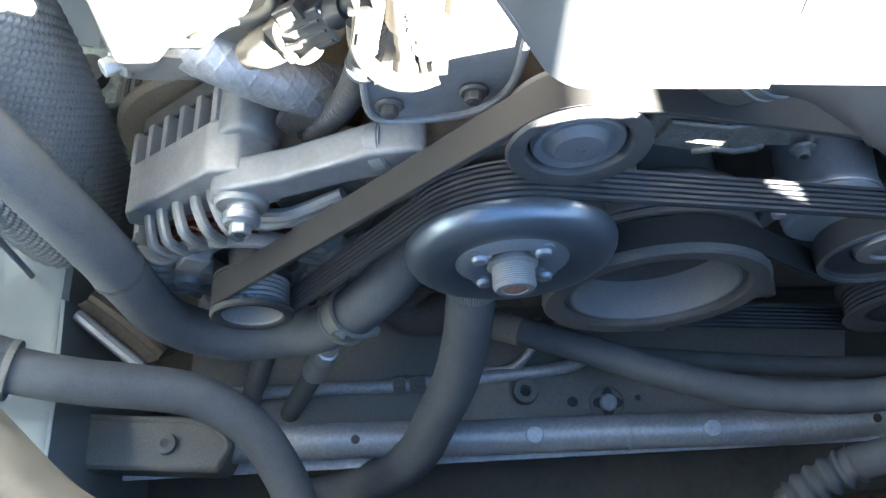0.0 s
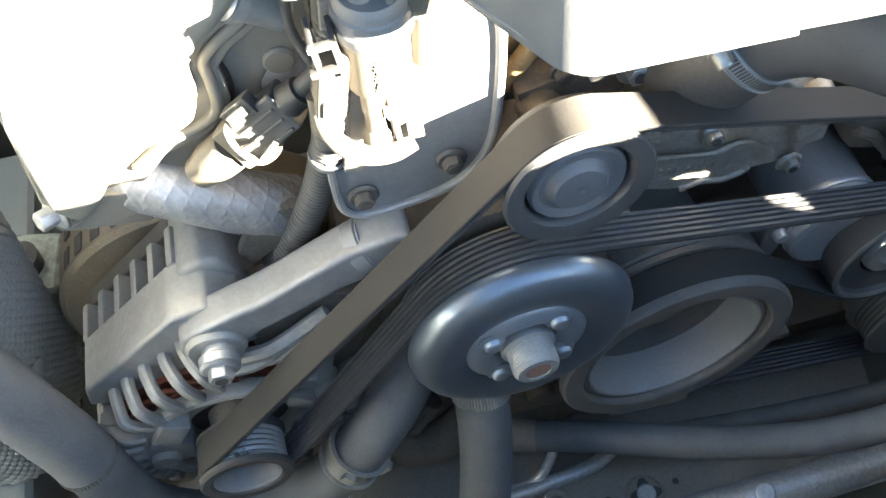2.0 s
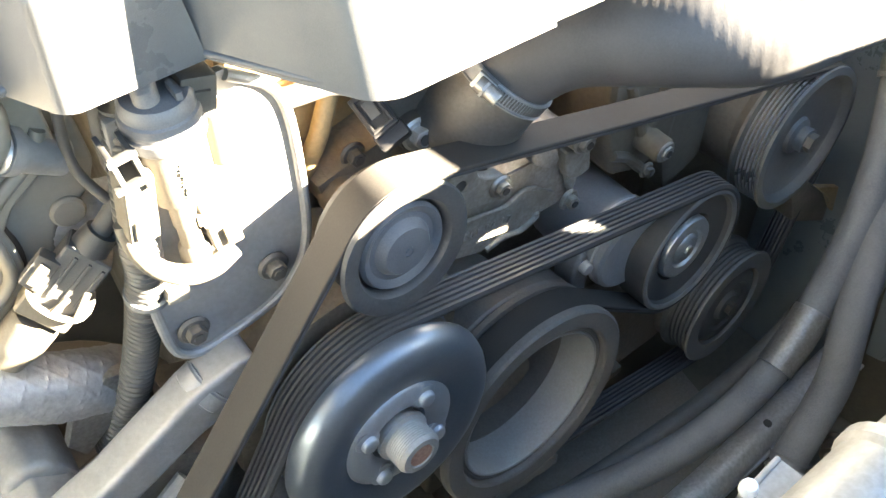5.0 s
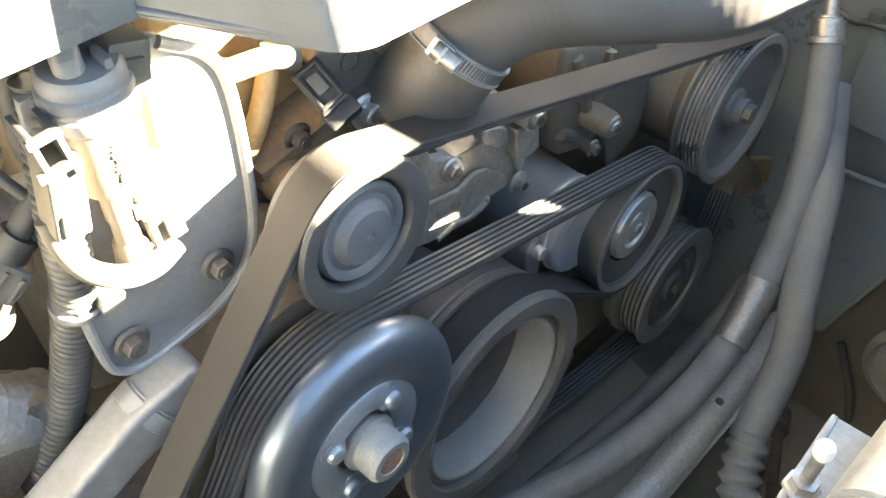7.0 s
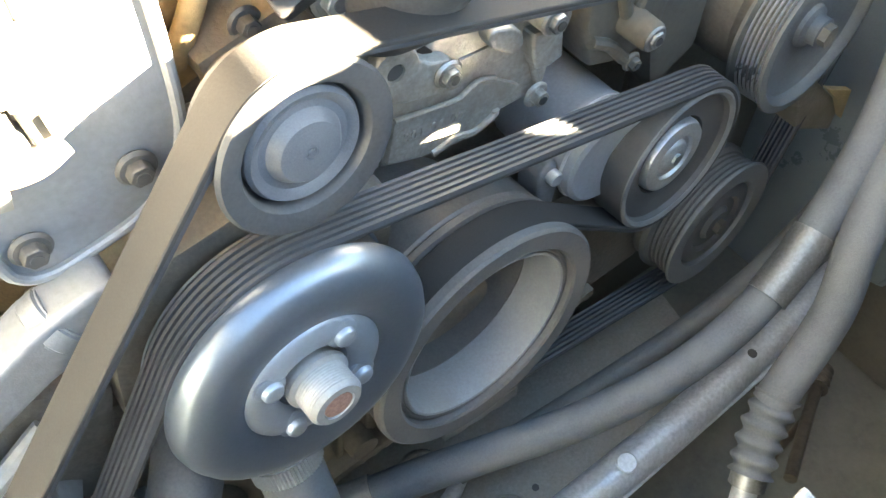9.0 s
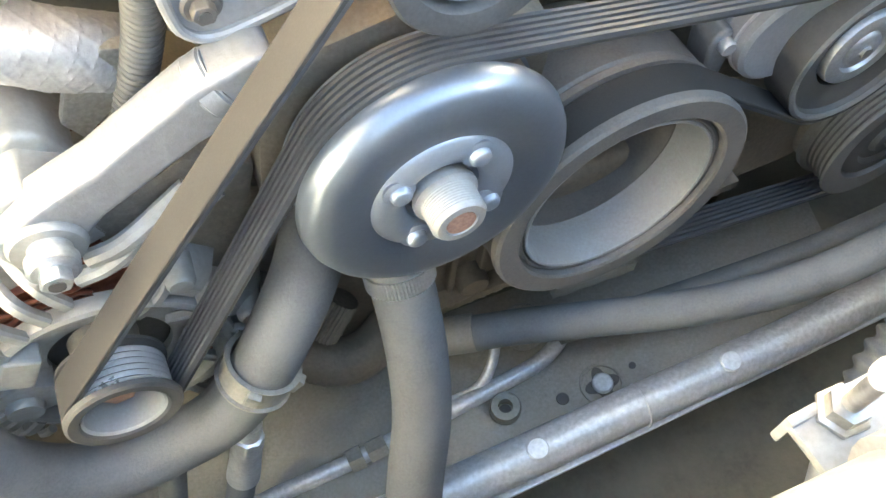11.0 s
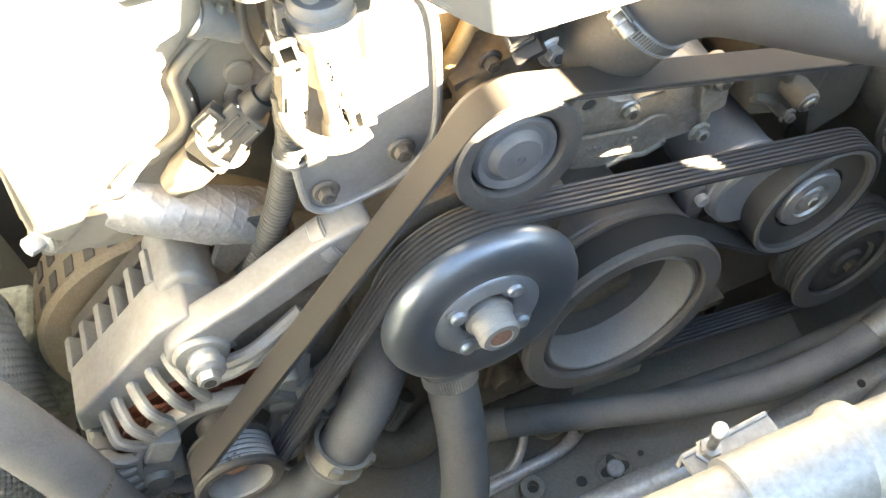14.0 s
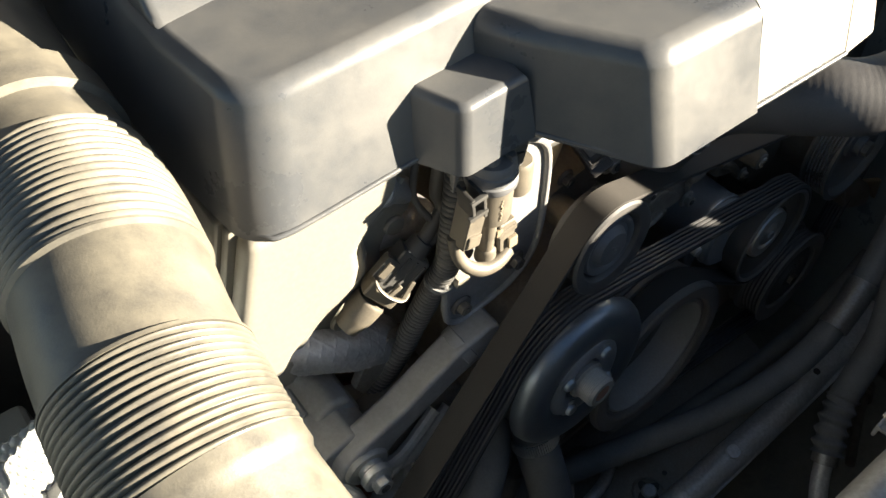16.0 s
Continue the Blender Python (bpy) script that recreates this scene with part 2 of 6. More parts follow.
def smooth_line(points, step):
    """Catmull-Rom through the points, at even steps."""
    p = [Vector(q) for q in points]
    p = [p[0] * 2 - p[1]] + p + [p[-1] * 2 - p[-2]]
    fine = []
    for a, b, c, d in zip(p, p[1:], p[2:], p[3:]):
        for k in range(24):
            t = k / 24
            fine.append(0.5 * ((2 * b) + (c - a) * t + (2 * a - 5 * b + 4 * c - d) * t * t + (3 * b - a - 3 * c + d) * t ** 3))
    fine.append(p[-2])
    run = [0.0]
    for a, b in zip(fine, fine[1:]):
        run.append(run[-1] + (b - a).length)
    n = max(2, int(run[-1] / step))
    out, k = [], 0
    for i in range(n + 1):
        want = run[-1] * i / n
        while k < len(run) - 2 and run[k + 1] < want:
            k += 1
        f = (want - run[k]) / max(1e-9, run[k + 1] - run[k])
        out.append(fine[k].lerp(fine[k + 1], min(1.0, f)))
    return out, run[-1]


def frames_along(line):
    out, side = [], None
    for i, p in enumerate(line):
        way = (line[min(i + 1, len(line) - 1)] - line[max(i - 1, 0)]).normalized()
        if side is None:
            side = way.cross(Vector((0.31, 0.2, 0.93))).normalized()
        side = (side - way * side.dot(way)).normalized()
        out.append((p, way, side, way.cross(side)))
    return out


def tube(points, radius, step=0.006, around=24, bm=None, caps=True, flat=1.0):
    """A pipe along the points; radius is a number or a function of metres run, share of the length and angle."""
    bm = bm or bmesh.new()
    line, length = smooth_line(points, step)
    rings = []
    for i, (p, way, a, b) in enumerate(frames_along(line)):
        u = i / (len(line) - 1)
        ring = []
        for k in range(around):
            ang = 2 * math.pi * k / around
            r = radius(u * length, u, ang) if callable(radius) else radius
            ring.append(p + a * (r * math.cos(ang)) + b * (r * flat * math.sin(ang)))
        rings.append(ring)
    return grid_faces(bm, rings, True, False, (caps, caps))


def bevelled(bm, width, segments=2, angle=20.0):
    if width:
        edges = [e for e in bm.edges if len(e.link_faces) == 2 and e.calc_face_angle(0) > radians(angle)]
        bmesh.ops.bevel(bm, geom=edges, offset=width, segments=segments, profile=0.6, affect="EDGES", clamp_overlap=True)
    return bm


def prism(outline, low, high, m=None, bevel=0.002, segments=2, inset=0.0, top=None, angle=20.0):
    """An outline in the pose's x, y drawn from low to high along z; top: another outline for the high end."""
    m = m or Matrix()
    bm = bmesh.new()
    top = top or outline
    a = [bm.verts.new(m @ Vector((x, y, low))) for x, y in outline]
    b = [bm.verts.new(m @ Vector((x, y, high))) for x, y in top]
    n = len(a)
    bm.faces.new(a[::-1])
    bm.faces.new(b)
    for i in range(n):
        bm.faces.new((a[i], a[(i + 1) % n], b[(i + 1) % n], b[i]))
    bmesh.ops.recalc_face_normals(bm, faces=bm.faces)
    return bevelled(bm, bevel, segments, angle)


# the pose whose x, y lie on the engine's x, z and whose z points to its rear
FACE = Matrix(((1, 0, 0, 0), (0, 0, 1, 0), (0, 1, 0, 0), (0, 0, 0, 1)))


def at_axis(x, z, y=0.0):
    """Pose on a pulley's axis: z points to the rear."""
    return Matrix.Translation((x, y, z)) @ Matrix(((1, 0, 0, 0), (0, 0, 1, 0), (0, 1, 0, 0), (0, 0, 0, 1)))


def block(low, high, bevel=0.003, segments=2):
    (x0, y0, z0), (x1, y1, z1) = low, high
    return prism([(x0, y0), (x1, y0), (x1, y1), (x0, y1)], z0, z1, bevel=bevel, segments=segments)


def slab(size, m, bevel=0.002, segments=2):
    """A bevelled box of that size round the pose m."""
    x, y, z = (s / 2 for s in size)
    return prism([(-x, -y), (x, -y), (x, y), (-x, y)], -z, z, m, bevel, segments)


def bolt(parent, place, way, r=0.006, flange=True, torx=True, mat=None, length=0.007):
    """A flanged bolt as a part: hexagon head with a socket, and its washer face."""
    m = along(way, place)
    head = prism([(r * math.cos(k * math.pi / 3), r * math.sin(k * math.pi / 3)) for k in range(6)], 0.0015, length, m, r * 0.12, 1, angle=50)
    ob = part("bolt", head, mat or ZINC, parent)
    if torx:
        part("socket", lathe([(0.0001, 0.0002), (r * 0.5, 0.0002), (r * 0.5, 0.0008), (0.0001, 0.0008)], along(way, Vector(place) + Vector(way).normalized() * length), 12), RUBBER_DARK, ob)
    if flange:
        part("flange", lathe([(0.0001, 0), (r * 1.5, 0), (r * 1.55, 0.0008), (r * 1.3, 0.0022), (0.0001, 0.0022)], m, 24), mat or ZINC, ob)
    return ob

# ---- setting ----
def ground_sheet():
    bm = bmesh.new()
    grid_faces(bm, [[Vector((x, y, 0.0)) for x in (-400, -2, 2, 400)] for y in (-400, -2, 2, 400)], False)
    single("ground", bm, ASPHALT, "dark grey asphalt under the car", "ground", kind="structure")


ground_sheet()
# wing panel, its front end raised out of view to hold off the sun
single("wall_right", prism([(-0.2843, 0.25), (0.6, 0.25), (0.6, 0.98), (-0.12, 0.98), (-0.16, 1.04), (-0.2843, 1.04)], 0.625, 0.66, Matrix(((0, 0, 1, 0), (1, 0, 0, 0), (0, 1, 0, 0), (0, 0, 0, 1))), 0.006), PAINT, "silver-blue painted inner wing panel of the engine bay", "body panel", kind="structure")
single("wall_left", prism([(-0.56, -0.30), (-0.52, -0.30), (-0.52, 0.6), (-0.56, 0.6)], 0.25, 1.0, bevel=0.006), PAINT, "silver-blue painted inner wing panel, dusty", "body panel", kind="structure")
# unseen wall; top edge and slot cut to place sun patches on the engine
single("wall_front", prism([(-0.5, 0.25), (0.615, 0.25), (0.615, 0.9155), (0.606, 0.9153), (0.606, 0.9130), (0.594, 0.9065), (0.585, 0.9100), (0.577, 0.9160), (0.589, 0.9215), (0.606, 0.9190), (0.606, 0.9165), (0.615, 0.9163), (0.615, 1.046), (0.488, 1.046), (0.484, 1.041), (0.46, 1.030), (0.40, 1.026), (0.36, 1.019), (0.235, 1.010), (0.215, 1.032), (0.08, 1.032), (0.05, 0.97), (-0.5, 0.97)], -0.2885, -0.285, FACE, 0.0), BLOCKER, "unseen black front wall of the bay, cut to shape the sunlight", "radiator", kind="structure")
# added unseen post, shuts the slot's outer end against the sun
single("wall_corner", block((0.607, -0.2895, 0.26), (0.66, -0.2845, 1.046), 0.0), BLOCKER, "unseen dark post added to close the slot beside the front wall", "radiator", kind="structure")
single("wall_rear", block((-0.5, 0.55, 0.25), (0.62, 0.58, 0.98), 0.005), DARK, "dark bulkhead behind the engine", "bulkhead", kind="structure")
# unseen bonnet added to shut out skylight from above and behind
single("wall_bonnet", prism([(0.72, 1.06), (0.745, 1.05), (0.13, 2.02), (0.10, 2.00)], -0.75, 0.75, Matrix(((0, 0, 1, 0), (1, 0, 0, 0), (0, 1, 0, 0), (0, 0, 0, 1))), 0.0), BONNET, "unseen raised bonnet with a dark lining, keeping skylight off the engine", "bonnet", kind="structure")
# sheet added in place of the shaded depth beside the engine
single("wall_shade", block((0.405, 0.125, 0.285), (0.624, 0.14, 0.97), 0.003), GRIME, "brown sheet added for the dark depth beside the engine", "splash panel", kind="structure")
single("floor", block((-0.53, -0.284, 0.27), (0.624, 0.55, 0.285), 0.0), UNDERTRAY, "dusty black plastic undertray below the engine", "undertray", kind="structure")

# ---- belt drive ----
# centre x, z, radius of the belt's run, sense (+1: ribs inward)
ALT, IDL, PSP, ACC, CRK, TEN, WPP = (-0.1390, 0.6700, 0.0280, 1), (0.0720, 0.8835, 0.0360, 1), (0.4610, 0.7370, 0.0605, 1), (0.410, 0.574, 0.0570, 1), (0.1620, 0.6640, 0.0815, 1), (0.3290, 0.7015, 0.0555, -1), (0.0455, 0.7635, 0.0665, -1)
LOOP = [ALT, IDL, PSP, ACC, CRK, TEN, WPP]
# the wheels' common axis leans a little from the car's length
AXIS = Vector((-0.063, 1.0, -0.041)).normalized()


def belt_plane(x, z):
    """How far back the plane of the wheels' front edges lies."""
    return 0.063 * (x - 0.072) + 0.041 * (z - 0.8835)


def wheel_axis(x, z, y=0.0):
    """Pose on a wheel's axis: the origin in the belt's plane, z points to the rear."""
    back = AXIS
    right = Vector((1, 0, 0))
    right = (right - back * right.dot(back)).normalized()
    m = Matrix((right, -right.cross(back), back)).transposed().to_4x4()
    return Matrix.Translation((x, belt_plane(x, z), z)) @ m @ Matrix.Translation((0, 0, y))


def belt_run():
    """The belt's middle line in x, z, and its outward side, by tangents from wheel to wheel."""
    ties = []
    for (x1, z1, r1, s1), (x2, z2, r2, s2) in zip(LOOP, LOOP[1:] + LOOP[:1]):
        d = Vector((x2 - x1, z2 - z1))
        far, d = d.length, d.normalized()
        left = Vector((-d.y, d.x))
        sa = -(s1 * r1 - s2 * r2) / far
        u = d * math.sqrt(1 - sa * sa) + left * sa
        n = Vector((-u.y, u.x))
        ties.append((Vector((x1, z1)) + n * (s1 * r1), Vector((x2, z2)) + n * (s2 * r2)))
    line = []
    for k, (x, z, r, s) in enumerate(LOOP):
        start, end = ties[k - 1][1], ties[k][0]
        c = Vector((x, z))
        a0, a1 = (math.atan2(p.y - z, p.x - x) for p in (start, end))
        turn = (a0 - a1) % (2 * math.pi) if s > 0 else (a1 - a0) % (2 * math.pi)
        n = max(4, int(turn * r / 0.003))
        for i in range(n + 1):
            a = a0 - s * turn * i / n
            line.append(c + Vector((math.cos(a), math.sin(a))) * r)
        far = (ties[k][1] - end).length
        m = int(far / 0.012)
        for i in range(1, m):
            line.append(end.lerp(ties[k][1], i / m))
    return line


def belt():
    t = thing("serpentine_belt", (0.0, 0.012, 0.9), "black ribbed serpentine belt with a dusty brown back", "drive belt")
    line = belt_run()
    n = len(line)
    y0, wide, ribs = 0.0015, 0.0215, 6

    def swept(shape):
        rings = []
        for i, p in enumerate(line):
            way = (line[(i + 1) % n] - line[i - 1]).normalized()
            side = Vector((-way.y, way.x))
            rings.append([Vector((p.x + side.x * h, y + belt_plane(p.x, p.y), p.y + side.y * h)) for y, h in shape])
        return grid_faces(bmesh.new(), rings, True, True)

    part("backing", swept([(y0, 0.0004), (y0, 0.0021), (y0 + 0.0006, 0.0026), (y0 + wide - 0.0006, 0.0026), (y0 + wide, 0.0021), (y0 + wide, 0.0004)]), BELT_BACK, t, "dusty brown-black fabric back", 28)
    for k in range(ribs):
        c, w = y0 + (k + 0.5) * wide / ribs, wide / ribs
        part("rib", swept([(c - 0.49 * w, 0.0006), (c + 0.49 * w, 0.0006), (c + 0.27 * w, -0.0022), (c - 0.27 * w, -0.0022)]), BELT_RIB, t, sharp=28)


belt()


def idler():
    x, z, r, _ = IDL
    t = thing("idler_pulley", (x, 0.03, z), "black belt idler pulley with a domed dust cap", "pulley")
    m = wheel_axis(x, z)
    R = 0.0385
    part("rim", lathe([(0.0265, 0.012), (0.0270, 0.003), (0.0285, 0.0005), (0.033, -0.0012), (0.0372, -0.001), (R, 0.0008), (R, 0.0012), (0.0345, 0.003), (0.0345, 0.024), (0.0352, 0.0255), (0.0352, 0.028), (0.0265, 0.028), (0.0265, 0.012)], m, 96), RIM, t, "dusty grey-black steel rim")
    part("groove", lathe([(0.0345, 0.003), (0.0346, 0.0232), (0.0340, 0.0232), (0.0340, 0.003), (0.0345, 0.003)], m, 64), RUBBER_DARK, t)
    part("inner_ring", lathe([(0.0001, 0.010), (0.0262, 0.010), (0.0262, 0.012), (0.0001, 0.012)], m, 64), RUBBER_DARK, t)
    part("dust_cap", lathe([(0.0001, 0.011), (0.0245, 0.011), (0.0250, 0.0045), (0.0235, 0.0022), (0.0215, 0.0028), (0.0195, 0.0045), (0.0165, 0.0042), (0.0145, 0.0010), (0.0130, -0.0005), (0.003, -0.0012), (0.0028, -0.0006), (0.0016, -0.0006), (0.0014, -0.0014), (0.0001, -0.0014)], m, 72), CAP, t, "grey-black domed plastic dust cap")
    part("shaft", lathe([(0.0001, 0.02), (0.012, 0.02), (0.012, 0.06), (0.0001, 0.06)], m, 24), ALU_DARK, t)


idler()


def water_pump():
    x, z, r, _ = WPP
    t = thing("water_pump", (x, 0.05, z), "water pump with a black domed steel pulley and pale hub", "water pump")
    m = wheel_axis(x, z)
    part("pulley", lathe([(0.0140, 0.000), (0.0150, -0.0060), (0.0165, -0.0085), (0.0215, -0.0095), (0.0320, -0.0090), (0.0352, -0.0096), (0.0378, -0.0112), (0.0405, -0.0130), (0.046, -0.0143), (0.0545, -0.0150), (0.0600, -0.0138), (0.0645, -0.0108), (0.0675, -0.0062), (0.0686, -0.0012), (0.0682, 0.0008), (0.0662, 0.0010), (0.0625, 0.0014), (0.0625, 0.025), (0.066, 0.0255), (0.066, 0.027), (0.014, 0.027), (0.0140, 0.000)], m, 128), PULLEY, t, "black semi-gloss domed steel pulley")
    part("drum", lathe([(0.0634, 0.0012), (0.0636, 0.0245), (0.0620, 0.0245), (0.0620, 0.0012), (0.0634, 0.0012)], m, 96), RUBBER_DARK, t)
    hub = part("hub", lathe([(0.0001, 0.01), (0.0148, 0.01), (0.0148, -0.0105), (0.0164, -0.0112), (0.0164, -0.0138), (0.0142, -0.0146)] + [(0.0136 + 0.0003 * (k % 2), -0.0152 - 0.00072 * k) for k in range(18)] + [(0.0130, -0.0288), (0.0120, -0.0300), (0.0082, -0.0302), (0.0078, -0.0292), (0.0001, -0.0292)], m, 64), PALE, t, "pale grey threaded hub")
    part("shaft_end", lathe([(0.0001, -0.0285), (0.0074, -0.0285), (0.0074, -0.0297), (0.0001, -0.0297)], m, 32), RUST, hub, "rusty reddish shaft end")
    # pale ring added in place of the spinning bolts' blur
    ring = [(0.0190 + 0.0182 * k / 16, -0.0090 - 0.0050 * math.sin(math.pi * k / 16) ** 0.7 - 0.0006 * k / 16) for k in range(17)]
    part("bolt_ring", lathe([(0.0188, -0.0040)] + ring + [(0.0374, -0.0080), (0.0188, -0.0040)], m, 96), HUB_STEEL, t, "pale raised ring added for the blur of the turning bolts")
    for k in range(4):
        a = radians(38 + 90 * k)
        place = m @ Matrix.Translation((0.0278 * math.cos(a), 0.0278 * math.sin(a), 0))
        part("bolt", lathe([(0.0001, -0.0115), (0.0078, -0.0115), (0.0079, -0.0132), (0.0068, -0.0139), (0.0054, -0.0143), (0.0051, -0.0164), (0.0043, -0.0173), (0.0028, -0.0178), (0.0001, -0.0179)], place, 28), HUB_STEEL, t, "pale flanged pulley bolt")
    body = [(x + 0.075 * math.cos(k * math.pi / 8) * (1.15 if k % 4 == 1 else 1), z + 0.07 * math.sin(k * math.pi / 8)) for k in range(16)]
    part("housing", prism(body, 0.03, 0.11, FACE, 0.004), ALU_DARK, t, "grimy cast aluminium pump housing")
    part("outlet_neck", tube([(0.002, 0.056, 0.7075), (0.012, 0.075, 0.712), (0.022, 0.09, 0.716)], 0.0212), ALU_DARK, t)
    part("inlet_neck", tube([(0.03, 0.06, 0.74), (0.027, 0.035, 0.70), (0.025, 0.02, 0.676)], 0.0165), ALU_DARK, t)


water_pump()


def crank():
    x, z, r, _ = CRK
    t = thing("crankshaft_pulley", (x, 0.08, z), "wide crankshaft damper pulley with a deep pale grey bowl", "pulley")
    m = wheel_axis(x, z, -0.004)
    part("rim", lathe([(0.0680, 0.010), (0.0690, 0.0010), (0.0705, -0.0005), (0.0828, -0.0010), (0.0848, 0.0008), (0.0852, 0.004), (0.0850, 0.0058), (0.0790, 0.0068), (0.0790, 0.0280), (0.0850, 0.0295), (0.0850, 0.034), (0.068, 0.034), (0.0680, 0.010)], m, 128), DAMPER, t, "dusty brown-black outer damper ring")
    part("groove", lathe([(0.0793, 0.0068), (0.0794, 0.0279), (0.0785, 0.0279), (0.0785, 0.0068), (0.0793, 0.0068)], m, 96), RUBBER_DARK, t)
    part("rubber_ring", lathe([(0.0640, 0.014), (0.0642, 0.0050), (0.0655, 0.0040), (0.0678, 0.0046), (0.0678, 0.03), (0.0640, 0.03), (0.0640, 0.014)], m, 96), DAMPER, t, "dusty rubber damper ring")
    part("bowl", lathe([(0.0618, 0.0042), (0.0630, 0.0034), (0.0640, 0.0042), (0.0640, 0.034), (0.0610, 0.112), (0.030, 0.118), (0.030, 0.114), (0.044, 0.112), (0.0525, 0.107), (0.0570, 0.098), (0.0590, 0.084), (0.0606, 0.050), (0.0612, 0.010), (0.0618, 0.0042)], m, 96), PALE, t, "pale grey steel bowl")
    part("bowl_floor", lathe([(0.0001, 0.106), (0.042, 0.106), (0.049, 0.1075), (0.050, 0.110), (0.0001, 0.111)], m, 64), SUMP, t, "brown grimy bowl floor")
    hub = part("hub", lathe([(0.0001, 0.107), (0.035, 0.107), (0.035, 0.080), (0.033, 0.076), (0.021, 0.074), (0.019, 0.066), (0.016, 0.064), (0.0001, 0.064)], m, 48), SUMP, t, "brown stepped hub with bolts")
    for k in range(4):
        a = radians(60 + 90 * k)
        at = wheel_axis(x + 0.0275 * math.cos(a), z + 0.0275 * math.sin(a), 0.012)
        head = part("bolt", lathe([(0.0001, 0.061), (0.0088, 0.061), (0.0088, 0.0575), (0.0068, 0.0568), (0.0066, 0.050), (0.0001, 0.0495)], at, 24), CAN, hub, "pale flanged bolt")
        part("socket", lathe([(0.0001, 0.0492), (0.0034, 0.0492), (0.0034, 0.0500), (0.0001, 0.0500)], at, 6), DARK, head)
    part("rear_drum", lathe([(0.060, 0.036), (0.0825, 0.036), (0.0840, 0.038), (0.0840, 0.062), (0.081, 0.066), (0.060, 0.066), (0.060, 0.036)], m, 96), DAMPER, t, "grey-brown rear damper drum")


crank()


def tensioner():
    x, z, r, _ = TEN
    t = thing("belt_tensioner", (x, 0.06, z), "spring belt tensioner with a smooth black wheel", "tensioner")
    m = wheel_axis(x, z, 0.003)
    R = 0.0540
    wheel = part("wheel", lathe([(0.0275, 0.012), (0.0300, 0.0065), (0.040, 0.006), (0.0480, 0.0040), (0.0505, -0.0005), (0.0525, -0.0012), (R, 0.0002), (R, 0.024), (0.050, 0.0252), (0.0275, 0.0252), (0.0275, 0.012)], m, 112), RUBBER_DARK, t, "smooth black wheel with a pale worn edge")
    part("edge", lathe([(0.0490, -0.0002), (0.0515, -0.0018), (0.0540, -0.0008), (0.0540, 0.0002), (0.0490, 0.0002), (0.0490, -0.0002)], m, 96), RING, wheel)
    cap = part("hub_cap", lathe([(0.0001, 0.012), (0.0272, 0.012), (0.0276, 0.0070), (0.0262, 0.0036), (0.0220, 0.0024), (0.0170, 0.0030), (0.0155, 0.0052), (0.0130, 0.0056), (0.0122, 0.0040), (0.0100, 0.0026), (0.0001, 0.0022)], m, 64), ZINC, t, "bright zinc hub cap")
    part("socket", lathe([(0.0001, 0.0004), (0.0042, 0.0004), (0.0042, 0.0030), (0.0001, 0.0030)], m, 6), STEEL, cap)
    # spring housing behind, towards the crankshaft
    c = at_axis(0.2770, 0.7235, 0.024)
    body = part("spring_housing", lathe([(0.0001, 0.004), (0.018, 0.003), (0.0305, 0.001), (0.0335, 0.003), (0.0340, 0.006), (0.0334, 0.020), (0.0345, 0.022), (0.0345, 0.026), (0.0334, 0.028), (0.0330, 0.075), (0.0001, 0.075)], c, 64), CAN, t, "dusty bluish steel spring housing")
    for low in (0.0085, 0.0200):
        part("band", lathe([(0.0335, low), (0.0350, low + 0.0004), (0.0352, low + 0.0018), (0.0335, low + 0.0024), (0.0335, low)], c, 64), BRIGHT, body, "bright worn band")
    part("arm", prism([(0.262, 0.742), (0.275, 0.752), (0.335, 0.735), (0.345, 0.700), (0.325, 0.682), (0.275, 0.695)], 0.030, 0.05, FACE, 0.004), ALU_DARK, t)
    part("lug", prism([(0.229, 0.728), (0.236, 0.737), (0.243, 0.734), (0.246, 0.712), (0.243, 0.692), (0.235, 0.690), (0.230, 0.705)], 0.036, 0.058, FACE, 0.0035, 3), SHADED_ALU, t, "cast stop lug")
    part("stop_pin", lathe([(0.0001, 0.030), (0.0044, 0.030), (0.0050, 0.0312), (0.0050, 0.037), (0.0001, 0.037)], at_axis(0.238, 0.726), 20), BRIGHT, t, "bright worn stop pin")


tensioner()


def compressor():
    x, z, r, _ = ACC
    t = thing("air_conditioning_compressor", (x, 0.1, z), "air conditioning compressor with a black grooved clutch pulley", "compressor")
    m = wheel_axis(x, z)
    part("pulley", lathe([(0.040, 0.012), (0.042, 0.001), (0.0500, -0.0004), (0.0585, 0.0000), (0.0595, 0.0018), (0.0545, 0.003), (0.0545, 0.0235), (0.0595, 0.025), (0.0595, 0.030), (0.040, 0.030), (0.040, 0.012)], m, 96), DUSTY_PULLEY, t, "dusty black clutch pulley")
    for k in range(5):
        y = 0.0045 + k * 0.0042
        part("groove_ridge", lathe([(0.0540, y), (0.0562, y + 0.0012), (0.0540, y + 0.0024), (0.0540, y)], m, 72), RUBBER_DARK, t)
    plate = part("clutch_plate", lathe([(0.0001, 0.012), (0.0385, 0.012), (0.0388, 0.004), (0.034, 0.002), (0.027, 0.0022), (0.024, 0.005), (0.016, 0.005), (0.013, 0.0015), (0.0001, 0.0012)], m, 72), RUBBER_DARK, t, "black clutch plate")
    part("centre_bolt", lathe([(0.0001, 0.001), (0.0066, 0.001), (0.0066, -0.004), (0.0001, -0.004)], m, 6), BROWN, plate, "rusty centre bolt")
    part("body", lathe([(0.0001, 0.032), (0.052, 0.032), (0.056, 0.04), (0.056, 0.18), (0.0001, 0.18)], m, 40), ALU_DARK, t)


compressor()


